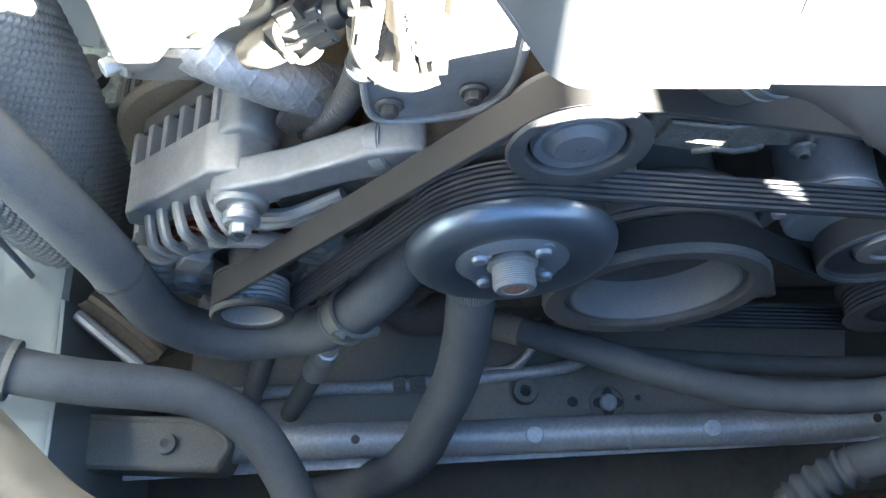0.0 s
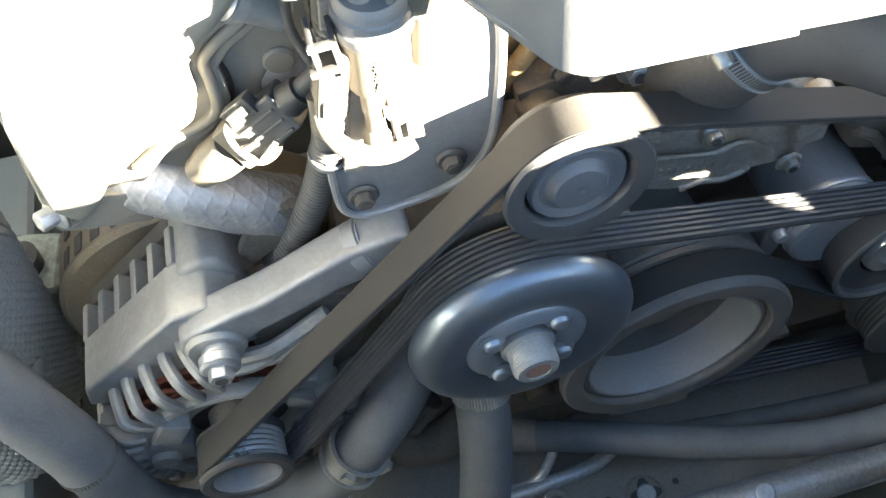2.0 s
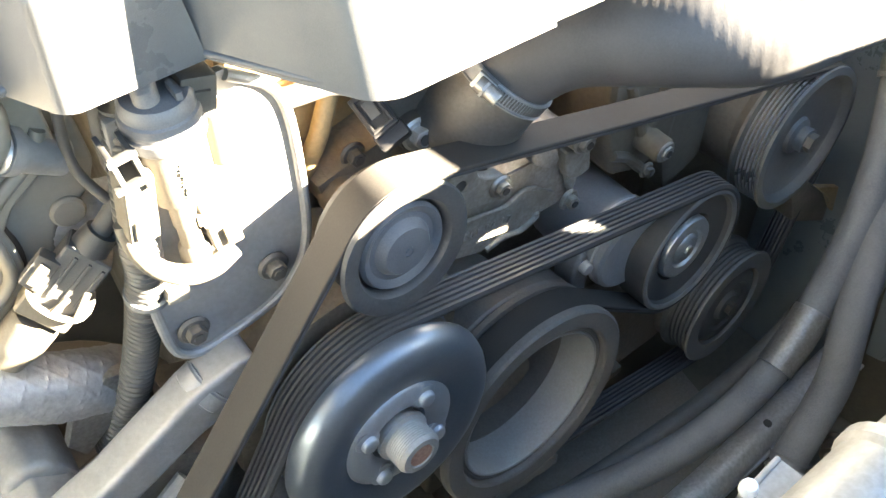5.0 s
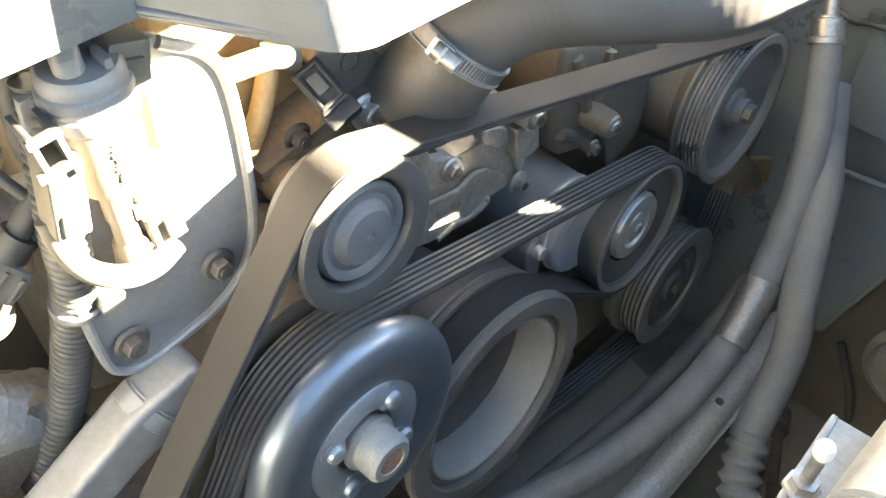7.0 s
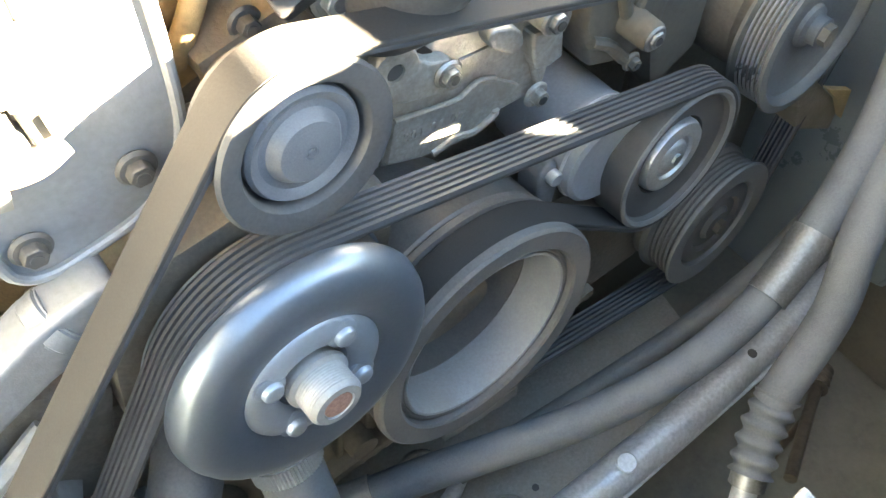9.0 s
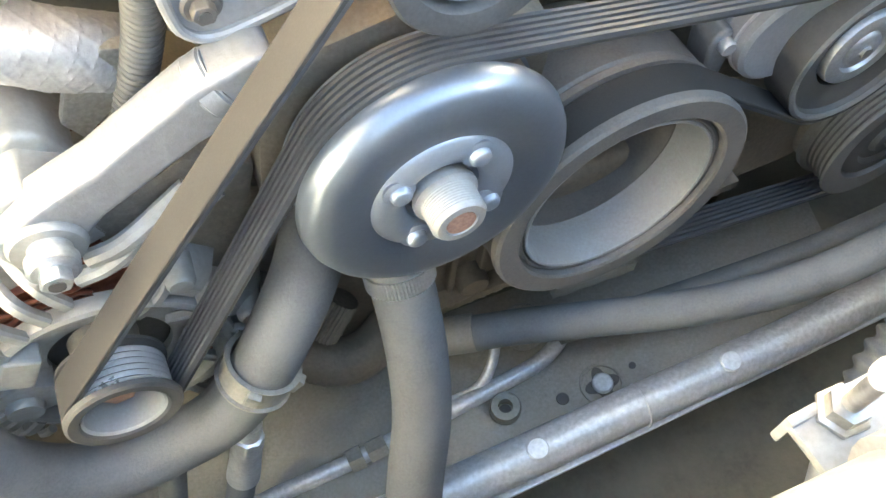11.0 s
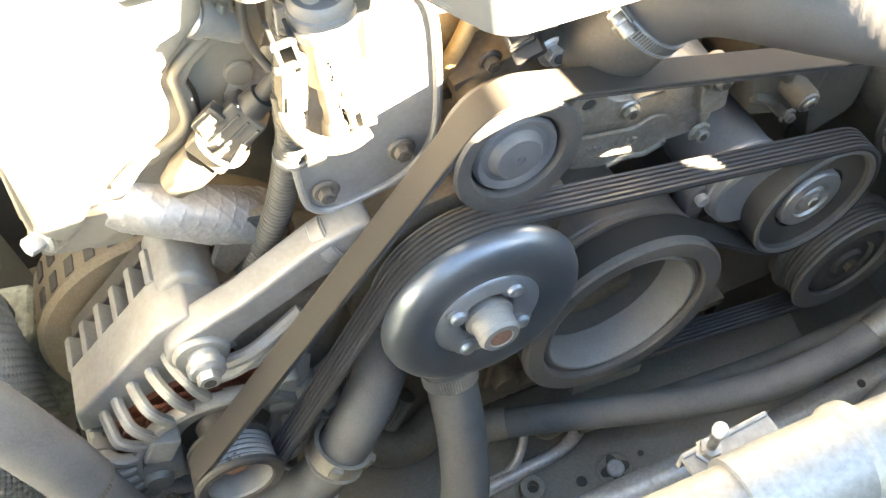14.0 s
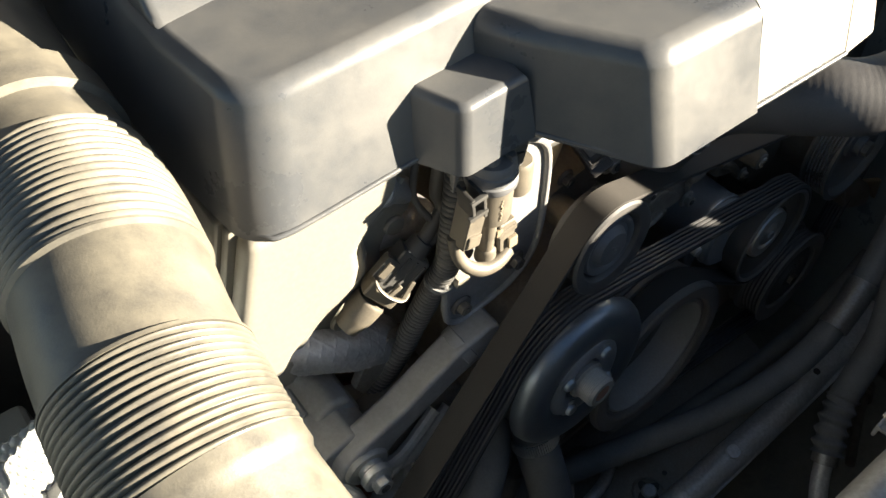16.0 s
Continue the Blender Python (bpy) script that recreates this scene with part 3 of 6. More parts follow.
def steering_pump():
    x, z, r, _ = PSP
    t = thing("power_steering_pump", (x, 0.1, z), "power steering pump with a dished black grooved pulley", "pump")
    m = wheel_axis(x, z)
    part("pulley", lathe([(0.0001, 0.0110), (0.018, 0.0110), (0.046, 0.0095), (0.0520, 0.0060), (0.0545, 0.0005), (0.0565, -0.0008), (0.0625, 0.0), (0.0632, 0.0020), (0.0585, 0.0035), (0.0585, 0.0235), (0.0632, 0.0250), (0.0632, 0.0275), (0.0001, 0.0275)], m, 112), DUSTY_PULLEY, t, "dished steel pulley covered in grey dust")
    part("drum", lathe([(0.0586, 0.0036), (0.0588, 0.0234), (0.0575, 0.0234), (0.0575, 0.0036), (0.0586, 0.0036)], m, 96), RUBBER_DARK, t)
    for k in range(6):
        y = 0.0046 + k * 0.0034
        part("groove_ridge", lathe([(0.0580, y), (0.0601, y + 0.0004), (0.0606, y + 0.0008), (0.0601, y + 0.0012), (0.0580, y + 0.0016), (0.0580, y)], m, 96), BRIGHT, t, "worn bright groove ridge")
    hub = part("hub", lathe([(0.0001, 0.012), (0.0165, 0.012), (0.0150, 0.008), (0.0105, 0.006), (0.0105, -0.001), (0.0001, -0.001)], m, 40), RING, t)
    part("nut", lathe([(0.0001, 0.000), (0.0080, 0.000), (0.0080, -0.007), (0.0001, -0.007)], m, 6), ALU_DARK, hub)
    part("body", lathe([(0.0001, 0.03), (0.040, 0.03), (0.048, 0.04), (0.048, 0.15), (0.0001, 0.15)], m, 40), ALU_DARK, t)


steering_pump()


# ---- alternator ----
def alternator():
    px, pz, r, _ = ALT
    x, z = -0.143, 0.652
    t = thing("alternator", (x, 0.1, z), "dusty cast aluminium alternator with finned housing and copper windings", "alternator")
    m = wheel_axis(px, pz, -0.003)
    pul = part("pulley", lathe([(0.0222, 0.016), (0.0226, 0.0014), (0.0236, 0.0000), (0.0288, -0.0006), (0.0305, 0.0008), (0.0307, 0.0036), (0.0260, 0.0046), (0.0250, 0.0060), (0.0250, 0.0280), (0.0292, 0.0292), (0.0292, 0.0312), (0.0222, 0.0312), (0.0222, 0.016)], m, 80), RUBBER_DARK, t, "black belt pulley, worn bright in the grooves")
    part("inner_ring", lathe([(0.0206, 0.0026), (0.0221, 0.0012), (0.0221, 0.0290), (0.0001, 0.0290), (0.0001, 0.0250), (0.0196, 0.0250), (0.0206, 0.0026)], m, 64), PALE, pul, "pale grey inner bowl")
    part("shaft_nut", lathe([(0.0001, 0.026), (0.0095, 0.026), (0.0095, 0.013), (0.0060, 0.0115), (0.0001, 0.0115)], m, 6), RUST, pul, "rusty shaft nut")
    for k in range(6):
        y = 0.0052 + k * 0.0037
        part("groove_ridge", lathe([(0.0240, y), (0.0262, y + 0.0006), (0.0274, y + 0.0014), (0.0274, y + 0.0020), (0.0262, y + 0.0028), (0.0240, y + 0.0034), (0.0240, y)], m, 64), BRIGHT, pul, "bright worn groove ridge")
    part("shaft_neck", lathe([(0.0001, 0.030), (0.0170, 0.030), (0.0190, 0.050), (0.0001, 0.050)], m, 32), ALU_DARK, t)
    c = at_axis(x, z)
    # copper windings and dark rotor inside
    part("winding", lathe([(0.050, 0.030), (0.066, 0.026), (0.078, 0.030), (0.082, 0.045), (0.082, 0.120), (0.074, 0.132), (0.050, 0.130), (0.050, 0.030)], c, 56), COPPER, t, "copper stator windings")
    part("rotor", lathe([(0.0001, 0.034), (0.046, 0.034), (0.048, 0.04), (0.048, 0.13), (0.0001, 0.13)], c, 40), DARK, t)
    part("front_plate", lathe([(0.0335, 0.0285), (0.034, 0.0255), (0.052, 0.0225), (0.060, 0.0235), (0.060, 0.029), (0.0335, 0.030), (0.0335, 0.0285)], c, 56), ALU, t)
    part("middle_shell", lathe([(0.0840, 0.046), (0.0925, 0.046), (0.0930, 0.050), (0.0930, 0.104), (0.0925, 0.108), (0.0840, 0.108), (0.0840, 0.046)], c, 72), ALU, t)
    # flat mounting band over the shoulder, with fingers cut into its rear edge
    band = [(-0.2255, 0.706), (-0.2215, 0.726), (-0.150, 0.7885), (-0.1275, 0.7945), (-0.110, 0.780), (-0.105, 0.745), (-0.140, 0.735), (-0.190, 0.70)]
    part("mounting_band", prism(band, 0.034, 0.0720, FACE, 0.003, 3), ALU, t, "pale flat cast mounting band")
    for k in range(6):
        px = -0.2206 + 0.0148 * k
        pz = 0.7235 + 0.879 * (px + 0.2225)
        part("finger", slab((0.0064, 0.027, 0.013), Matrix.Translation((px + 0.0035, 0.0845, pz - 0.0050)) @ pose(0, 0, 0, 0, -41, 0), 0.0016, 2), ALU, t)
    # bed coloured dark so that the slots look deep and shaded
    part("finger_bed", prism([(-0.214, 0.690), (-0.208, 0.706), (-0.138, 0.767), (-0.115, 0.76), (-0.142, 0.71), (-0.19, 0.68)], 0.0725, 0.116, FACE, 0.001, 1), GAP_BROWN, t, "dark brown bed standing for the shaded winding between the fingers")
    part("shoulder", prism([(-0.150, 0.780), (-0.1385, 0.7965), (-0.126, 0.8025), (-0.114, 0.795), (-0.106, 0.772), (-0.125, 0.76)], 0.060, 0.112, FACE, 0.005, 3), ALU, t, "raised cast shoulder")
    # dark sheet in place of the shade inside the slots
    part("slot_shade", prism([(-0.2215, 0.705), (-0.2175, 0.7225), (-0.149, 0.7835), (-0.12, 0.78), (-0.15, 0.72), (-0.20, 0.69)], 0.0985, 0.112, FACE, 0.001, 1), DARK, t, "dark sheet standing for the shade behind the slots")
    part("ear", lathe([(0.0060, 0.024), (0.0145, 0.024), (0.0155, 0.027), (0.0155, 0.060), (0.0060, 0.060), (0.0060, 0.024)], at_axis(-0.130, 0.770), 40), ALU, t)

    def rib(angle, path, wide, thick):
        a = radians(angle)
        radial, side = Vector((math.cos(a), 0, math.sin(a))), Vector((-math.sin(a), 0, math.cos(a)))
        pts = [Vector((x, y, z)) + radial * rr for rr, y in path]
        line, _ = smooth_line(pts, 0.004)
        rings = []
        for i, p in enumerate(line):
            way = (line[min(i + 1, len(line) - 1)] - line[max(i - 1, 0)]).normalized()
            up = side.cross(way).normalized()
            q = []
            for u, v in ((1, 0.6), (0.6, 1), (-0.6, 1), (-1, 0.6), (-1, -0.6), (-0.6, -1), (0.6, -1), (1, -0.6)):
                q.append(p + side * (u * wide / 2) + up * (v * thick / 2))
            rings.append(q)
        return grid_faces(bmesh.new(), rings, True, False, (True, True))

    # copper strands lying in the winding's front
    for k in range(9):
        rr, yy, turn = 0.0585 + 0.0022 * k, 0.0262 - 0.0012 * (k % 3), 0.7 * k
        part("strand", tube([(x + (rr + 0.0012 * math.sin(turn + 0.35 * a)) * math.cos(radians(a)), yy + 0.0012 * math.cos(turn + 0.5 * a), z + (rr + 0.0012 * math.sin(turn + 0.35 * a)) * math.sin(radians(a))) for a in range(78, 172, 6)], 0.0015, around=8, step=0.003), COPPER, t, "copper winding strand")

    def bent_bar(points, wide, thick):
        """A cast bar of rounded oblong section along a bent line, wide across the band."""
        line, _ = smooth_line([Vector(p) for p in points], 0.003)
        side = Vector((0.72, 0, 0.69)).normalized()
        rings = []
        for i, p in enumerate(line):
            way = (line[min(i + 1, len(line) - 1)] - line[max(i - 1, 0)]).normalized()
            across = (side - way * side.dot(way)).normalized()
            up = across.cross(way).normalized()
            rings.append([p + across * (u * wide / 2) + up * (v * thick / 2) for u, v in ((1, 0.55), (0.6, 1), (-0.6, 1), (-1, 0.55), (-1, -0.55), (-0.6, -1), (0.6, -1), (1, -0.55))])
        return grid_faces(bmesh.new(), rings, True, False, (True, True))

    # bars that leave the band, bend forward and run in to the front ring
    for top, knee, foot in (((-0.1500, 0.7620), (-0.1430, 0.7560), (-0.1380, 0.7300)), ((-0.1638, 0.7513), (-0.1570, 0.7475), (-0.1515, 0.7230)), ((-0.1787, 0.7422), (-0.1735, 0.7390), (-0.1665, 0.7140)), ((-0.1930, 0.7304), (-0.1890, 0.7255), (-0.1815, 0.7025)), ((-0.2048, 0.7195), (-0.2020, 0.7130), (-0.1905, 0.6960))):
        part("front_bar", bent_bar([(top[0] - 0.001, 0.040, top[1]), (top[0], 0.030, top[1]), (top[0] * 0.5 + knee[0] * 0.5, 0.0205, top[1] * 0.5 + knee[1] * 0.5), (knee[0], 0.0140, knee[1]), (knee[0] * 0.6 + foot[0] * 0.4, 0.0125, knee[1] * 0.6 + foot[1] * 0.4), (foot[0], 0.0140, foot[1])], 0.0070, 0.0068), ALU, t, "bent cast bar over the winding")
    for k in range(6):
        ang = 152 + k * 11.5
        part("front_fin", rib(ang, [(0.0880, 0.048), (0.0875, 0.032), (0.0840, 0.021), (0.0760, 0.0140), (0.0650, 0.0150)], 0.0078, 0.0085), ALU, t)
    for low in (0.022, 0.036):
        rings = [[Vector((x + r * math.cos(radians(a)), y, z + r * math.sin(radians(a)))) for r, y in ((0.076, low), (0.0905, low), (0.0925, low + 0.0015), (0.0925, low + 0.0075), (0.0905, low + 0.009), (0.076, low + 0.009))] for a in range(148, 189, 4)]
        part("edge_plate", grid_faces(bmesh.new(), rings, True, False, (True, True)), ALU, t, "thick rounded housing edge")
    part("square_lug", slab((0.0190, 0.013, 0.0270), pose(-0.1815, 0.0150, 0.6870, 0, 31, 0), 0.0022, 3), ALU, t, "square cast lug")
    # closed parts of the front shell, with gaps between them
    shell = [(0.0925, 0.050), (0.0915, 0.034), (0.085, 0.022), (0.075, 0.0165), (0.062, 0.0180), (0.058, 0.024), (0.058, 0.034), (0.075, 0.030), (0.082, 0.038), (0.084, 0.050)]
    for first, last in ((222, 262), (272, 312), (324, 352), (362, 384), (394, 420)):
        rings = [[Vector((x + r * math.cos(radians(a)), y, z + r * math.sin(radians(a)))) for r, y in shell] for a in range(first, last + 1, 3)]
        part("front_shell", grid_faces(bmesh.new(), rings, True, False, (True, True)), ALU, t)
    for k in range(7):
        ang = 232 + k * 30
        part("web", rib(ang, [(0.093, 0.046), (0.088, 0.021), (0.076, 0.0145), (0.056, 0.0175), (0.040, 0.0225)], 0.006, 0.006), ALU, t)
    for ang, r0 in ((28, 0.074), (2, 0.080), (-24, 0.078), (48, 0.084)):
        part("lump", lathe([(0.0001, 0.010), (0.0060, 0.0105), (0.0082, 0.0135), (0.0088, 0.030), (0.0001, 0.030)], at_axis(x + r0 * math.cos(radians(ang)), z + r0 * math.sin(radians(ang))), 24), ALU, t, "rounded cast lump")
    part("front_ring", lathe([(0.0600, 0.0160), (0.0612, 0.0130), (0.0640, 0.0122), (0.0668, 0.0132), (0.0680, 0.0165), (0.0668, 0.0220), (0.0612, 0.0220), (0.0600, 0.0160)], c, 72), ALU, t)
    part("rear_cover", lathe([(0.0001, 0.190), (0.070, 0.190), (0.108, 0.184), (0.115, 0.174), (0.116, 0.128), (0.112, 0.124), (0.0001, 0.124)], c, 48), TAN, t, "tan plastic rear cover with square slots")
    for k in range(14):
        a = radians(84 + 9.5 * (k % 7))
        mm = Matrix.Translation((x + 0.1156 * math.cos(a), 0.138 + 0.024 * (k // 7), z + 0.1156 * math.sin(a))) @ pose(0, 0, 0, 0, -math.degrees(a), 0)
        part("slot", slab((0.0022, 0.015, 0.009), mm, 0.0004, 1), DARK, t, "dark square vent slot")
    part("lower_boss", lathe([(0.0001, 0.008), (0.0095, 0.008), (0.0105, 0.011), (0.0105, 0.04), (0.0001, 0.04)], at_axis(-0.197, 0.645), 28), ALU, t)
    part("lower_lug", prism([(-0.212, 0.66), (-0.19, 0.668), (-0.175, 0.655), (-0.18, 0.632), (-0.205, 0.630)], 0.013, 0.028, FACE, 0.003), ALU, t)
    for k in range(4):
        ang = radians(195 + 13 * k)
        part("clip_wire", tube([(x + 0.075 * math.cos(ang), 0.014, z + 0.075 * math.sin(ang)), (x + 0.088 * math.cos(ang), 0.018, z + 0.088 * math.sin(ang)), (x + 0.092 * math.cos(ang), 0.04, z + 0.092 * math.sin(ang))], 0.0028, around=8), ALU, t)
    bolt(t, (-0.1275, 0.0075, 0.7715), (0, -1, 0), 0.0076, mat=ZINC, length=0.009)
    part("bolt_collar", lathe([(0.0001, 0.0045), (0.0112, 0.0045), (0.0118, 0.007), (0.0118, 0.010), (0.0098, 0.0115), (0.0098, 0.0195), (0.0001, 0.0195)], at_axis(-0.1275, 0.7715, 0.0025), 32), ZINC, t)


alternator()


def arm():
    t = thing("alternator_bracket", (-0.06, 0.05, 0.80), "cast aluminium bracket arm from the alternator ear to the engine", "bracket")
    body = [(-0.150, 0.770), (-0.146, 0.782), (-0.132, 0.791), (-0.113, 0.799), (-0.095, 0.806), (-0.0706, 0.820), (-0.044, 0.835), (-0.016, 0.843), (-0.008, 0.841), (-0.008, 0.820), (-0.019, 0.814), (-0.0487, 0.803), (-0.077, 0.788), (-0.1004, 0.776), (-0.113, 0.764), (-0.128, 0.752), (-0.146, 0.756)]
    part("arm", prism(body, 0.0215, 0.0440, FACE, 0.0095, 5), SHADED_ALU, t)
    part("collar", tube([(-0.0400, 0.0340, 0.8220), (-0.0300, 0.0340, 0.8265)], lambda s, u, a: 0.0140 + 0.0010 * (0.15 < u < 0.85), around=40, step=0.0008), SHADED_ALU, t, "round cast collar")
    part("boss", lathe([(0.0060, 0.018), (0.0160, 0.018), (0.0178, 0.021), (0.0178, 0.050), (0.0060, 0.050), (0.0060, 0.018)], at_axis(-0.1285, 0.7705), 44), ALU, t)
    for k, (px, pz) in enumerate(((-0.098, 0.752), (-0.086, 0.744), (-0.108, 0.74))):
        part("rib", tube([(px - 0.02, 0.022, pz - 0.003), (px, 0.020, pz + 0.004), (px + 0.035, 0.028, pz + 0.018)], 0.0052, around=10), ALU, t)
    part("lower_casting", prism([(-0.118, 0.76), (-0.06, 0.782), (-0.03, 0.76), (-0.05, 0.70), (-0.075, 0.665), (-0.10, 0.69), (-0.112, 0.73)], 0.034, 0.075, FACE, 0.006, 2), ALU_DARK, t)


arm()

# ---- hoses and pipes ----
def hose(name, points, radius, mat, label, category="hose"):
    t = thing(name, points[0], label, category)
    part("hose", tube(points, radius), mat, t)
    return t


H1 = [(-0.300, 0.060, 0.900), (-0.272, 0.040, 0.840), (-0.248, 0.019, 0.769), (-0.234, 0.006, 0.720), (-0.228, -0.003, 0.672), (-0.220, -0.011, 0.628), (-0.200, -0.014, 0.593), (-0.171, -0.015, 0.575), (-0.137, -0.013, 0.577), (-0.103, -0.015, 0.597), (-0.072, -0.013, 0.633), (-0.046, -0.005, 0.669), (-0.025, 0.010, 0.691), (-0.009, 0.034, 0.703), (0.004, 0.060, 0.708)]
h1 = hose("radiator_hose", H1, 0.0190, RUBBER, "grey-black ribbed rubber coolant hose curving under the alternator")


def strap_clamp(parent, a, b, radius, mat=ZINC):
    way = Vector(b) - Vector(a)
    m = along(way, a)
    w = way.length
    ob = part("clamp", lathe([(radius, 0), (radius + 0.0034, 0), (radius + 0.0034, 0.0010), (radius + 0.0015, 0.0020), (radius + 0.0015, w - 0.0020), (radius + 0.0034, w - 0.0010), (radius + 0.0034, w), (radius, w), (radius, 0)], m, 48), mat, parent, "grey steel spring clamp")
    for turn, high in ((0.0, 0.010), (2.5, 0.008), (4.0, 0.007)):
        part("clamp_ear", slab((0.0045, high, w * 0.62), m @ Matrix.Rotation(turn, 4, "Z") @ Matrix.Translation((radius + 0.0034, 0, w * 0.62)) @ pose(0, 0, 0, 0, 14, 0), 0.001), mat, ob)
    return ob


part("sleeve", tube(H1[:4] + [(-0.2315, 0.002, 0.700)], 0.0197), RUBBER, h1, "fabric sleeve with a stitched edge")
part("seam", tube([(-0.2314, 0.0018, 0.6995), (-0.2309, 0.0010, 0.6960)], lambda s, u, a: 0.0199 + 0.0004 * math.cos(48 * a), around=192, step=0.001), HOSE_GREY, h1, "stitched edge")
strap_clamp(h1, (-0.0760, -0.0132, 0.628), (-0.0655, -0.0115, 0.6435), 0.0198, PLATE)
H2 = [(-0.335, -0.058, 0.662), (-0.295, -0.064, 0.650), (-0.262, -0.066, 0.634), (-0.231, -0.066, 0.619), (-0.201, -0.068, 0.603), (-0.176, -0.076, 0.586), (-0.154, -0.090, 0.568), (-0.137, -0.113, 0.550), (-0.123, -0.141, 0.532), (-0.11, -0.19, 0.50)]
h2 = hose("lower_coolant_hose", H2, 0.0175, RUBBER, "grey rubber coolant hose with a wide elbow collar")
part("elbow_collar", tube([(-0.46, -0.02, 0.70), (-0.40, -0.038, 0.690), (-0.345, -0.054, 0.668), (-0.318, -0.061, 0.656)], 0.0225), RUBBER, h2)
H3 = [(0.026, 0.034, 0.700), (0.025, 0.022, 0.682), (0.024, 0.000, 0.644), (0.021, -0.024, 0.604), (0.013, -0.048, 0.563), (-0.003, -0.073, 0.523), (-0.021, -0.098, 0.484), (-0.054, -0.115, 0.448), (-0.098, -0.126, 0.413), (-0.16, -0.13, 0.38)]
part("collar_edge", tube([(-0.3200, -0.0605, 0.6568), (-0.3150, -0.0615, 0.6550)], 0.0232, step=0.001), PLATE, h2, "thin worn collar edge")
h3 = hose("lower_radiator_hose", H3, 0.0195, RUBBER, "thick grey rubber hose from the water pump down to the radiator")
part("ribbed_band", tube([(0.0246, 0.0090, 0.6600), (0.0243, 0.0035, 0.6505)], lambda s, u, a: 0.0208 + 0.0007 * math.cos(60 * a), around=240, step=0.003), ZINC, h3, "ribbed bright clamp band")
H4 = [(0.030, 0.030, 0.500), (0.054, 0.016, 0.507), (0.106, -0.002, 0.519), (0.156, -0.022, 0.532), (0.205, -0.042, 0.546), (0.255, -0.058, 0.562), (0.302, -0.067, 0.578), (0.348, -0.069, 0.598), (0.391, -0.064, 0.624), (0.430, -0.055, 0.655), (0.465, -0.043, 0.692), (0.497, -0.025, 0.730), (0.526, -0.003, 0.769), (0.538, 0.008, 0.790)]
h4 = hose("refrigerant_hose", H4, lambda s, u, a: 0.0135 - 0.0018 * max(0.0, (u - 0.75) / 0.25), RUBBER, "long grey rubber refrigerant hose running along the engine front")
part("sleeve", tube([(0.364, -0.0685, 0.607), (0.391, -0.0645, 0.624), (0.410, -0.0602, 0.638)], 0.0152), STEEL, h4, "crimped grey sleeve")
part("sleeve", tube([(0.052, 0.0168, 0.5065), (0.075, 0.009, 0.512)], 0.0146), PLATE, h4, "pale grey end sleeve")
part("end_ferrule", tube([(0.530, 0.0015, 0.776), (0.540, 0.010, 0.793)], lambda s, u, a: 0.0128 + 0.0012 * (u < 0.2) - 0.0030 * (u > 0.9), step=0.001), STEEL, h4, "dull steel ferrule")
part("metal_tube", tube([(0.538, 0.008, 0.790), (0.548, 0.018, 0.812), (0.552, 0.030, 0.830), (0.545, 0.05, 0.842), (0.53, 0.08, 0.845)], 0.0062), STEEL, h4, "bent dull metal tube")
H5 = [(0.545, -0.011, 0.735), (0.525, -0.026, 0.717), (0.505, -0.038, 0.705), (0.476, -0.056, 0.693), (0.446, -0.072, 0.666), (0.416, -0.089, 0.64), (0.392, -0.105, 0.602), (0.338, -0.1185, 0.550)]
h5 = hose("suction_hose", H5, 0.0145, RUBBER, "grey rubber hose with a ridged cuff on a metal end")
part("cuff", tube([(0.345, -0.1172, 0.5545), (0.323, -0.128, 0.536), (0.303, -0.142, 0.518)], lambda s, u, a: 0.0152 + 0.0020 * math.cos(s * 2 * math.pi / 0.0125), step=0.0012), RUBBER, h5, "ridged grey rubber cuff")
part("collar", tube([(0.305, -0.1405, 0.520), (0.297, -0.146, 0.511)], 0.0132), STEEL, h5)
part("metal_tube", tube([(0.300, -0.144, 0.514), (0.288, -0.153, 0.498), (0.276, -0.166, 0.480), (0.270, -0.180, 0.455), (0.272, -0.19, 0.42)], 0.0092), TUBE, h5, "bright aluminium tube end")
h6 = hose("dipstick_rod", [(0.380, -0.155, 0.418), (0.424, -0.135, 0.407), (0.470, -0.115, 0.395), (0.505, -0.101, 0.386)], 0.0056, BROWN, "thin rusty rod with a knobbed end", "rod")
part("knob", tube([(0.484, -0.109, 0.3915), (0.512, -0.098, 0.384)], lambda s, u, a: 0.0092 + 0.0012 * math.cos(s * 700), step=0.001), BROWN, h6)
part("stay", tube([(0.450, -0.124, 0.400), (0.452, -0.122, 0.34), (0.452, -0.122, 0.2855)], 0.0042, around=12), BROWN, h6)
P2 = [(-0.230, -0.034, 0.434), (-0.162, -0.032, 0.436), (-0.104, -0.029, 0.439), (-0.045, -0.027, 0.441), (0.013, -0.022, 0.443), (0.071, -0.016, 0.443), (0.128, -0.008, 0.444), (0.16, 0.01, 0.446)]
p2 = hose("cooler_pipe", P2, 0.0066, TUBE, "thin silver metal pipe across the bay", "pipe")
for a, b, r in (((-0.046, -0.0270, 0.4410), (-0.034, -0.0262, 0.4414), 0.0102), ((-0.030, -0.0260, 0.4416), (-0.014, -0.0245, 0.4424), 0.0092)):
    part("union_nut", tube([a, b], r, step=0.004, around=6), PLATE, p2, "dusty hexagonal union nut")
P3 = [(0.140, -0.004, 0.480), (0.215, -0.012, 0.487), (0.262, -0.017, 0.494), (0.309, -0.022, 0.503), (0.356, -0.026, 0.512), (0.402, -0.028, 0.523), (0.447, -0.027, 0.535), (0.52, -0.02, 0.56)]
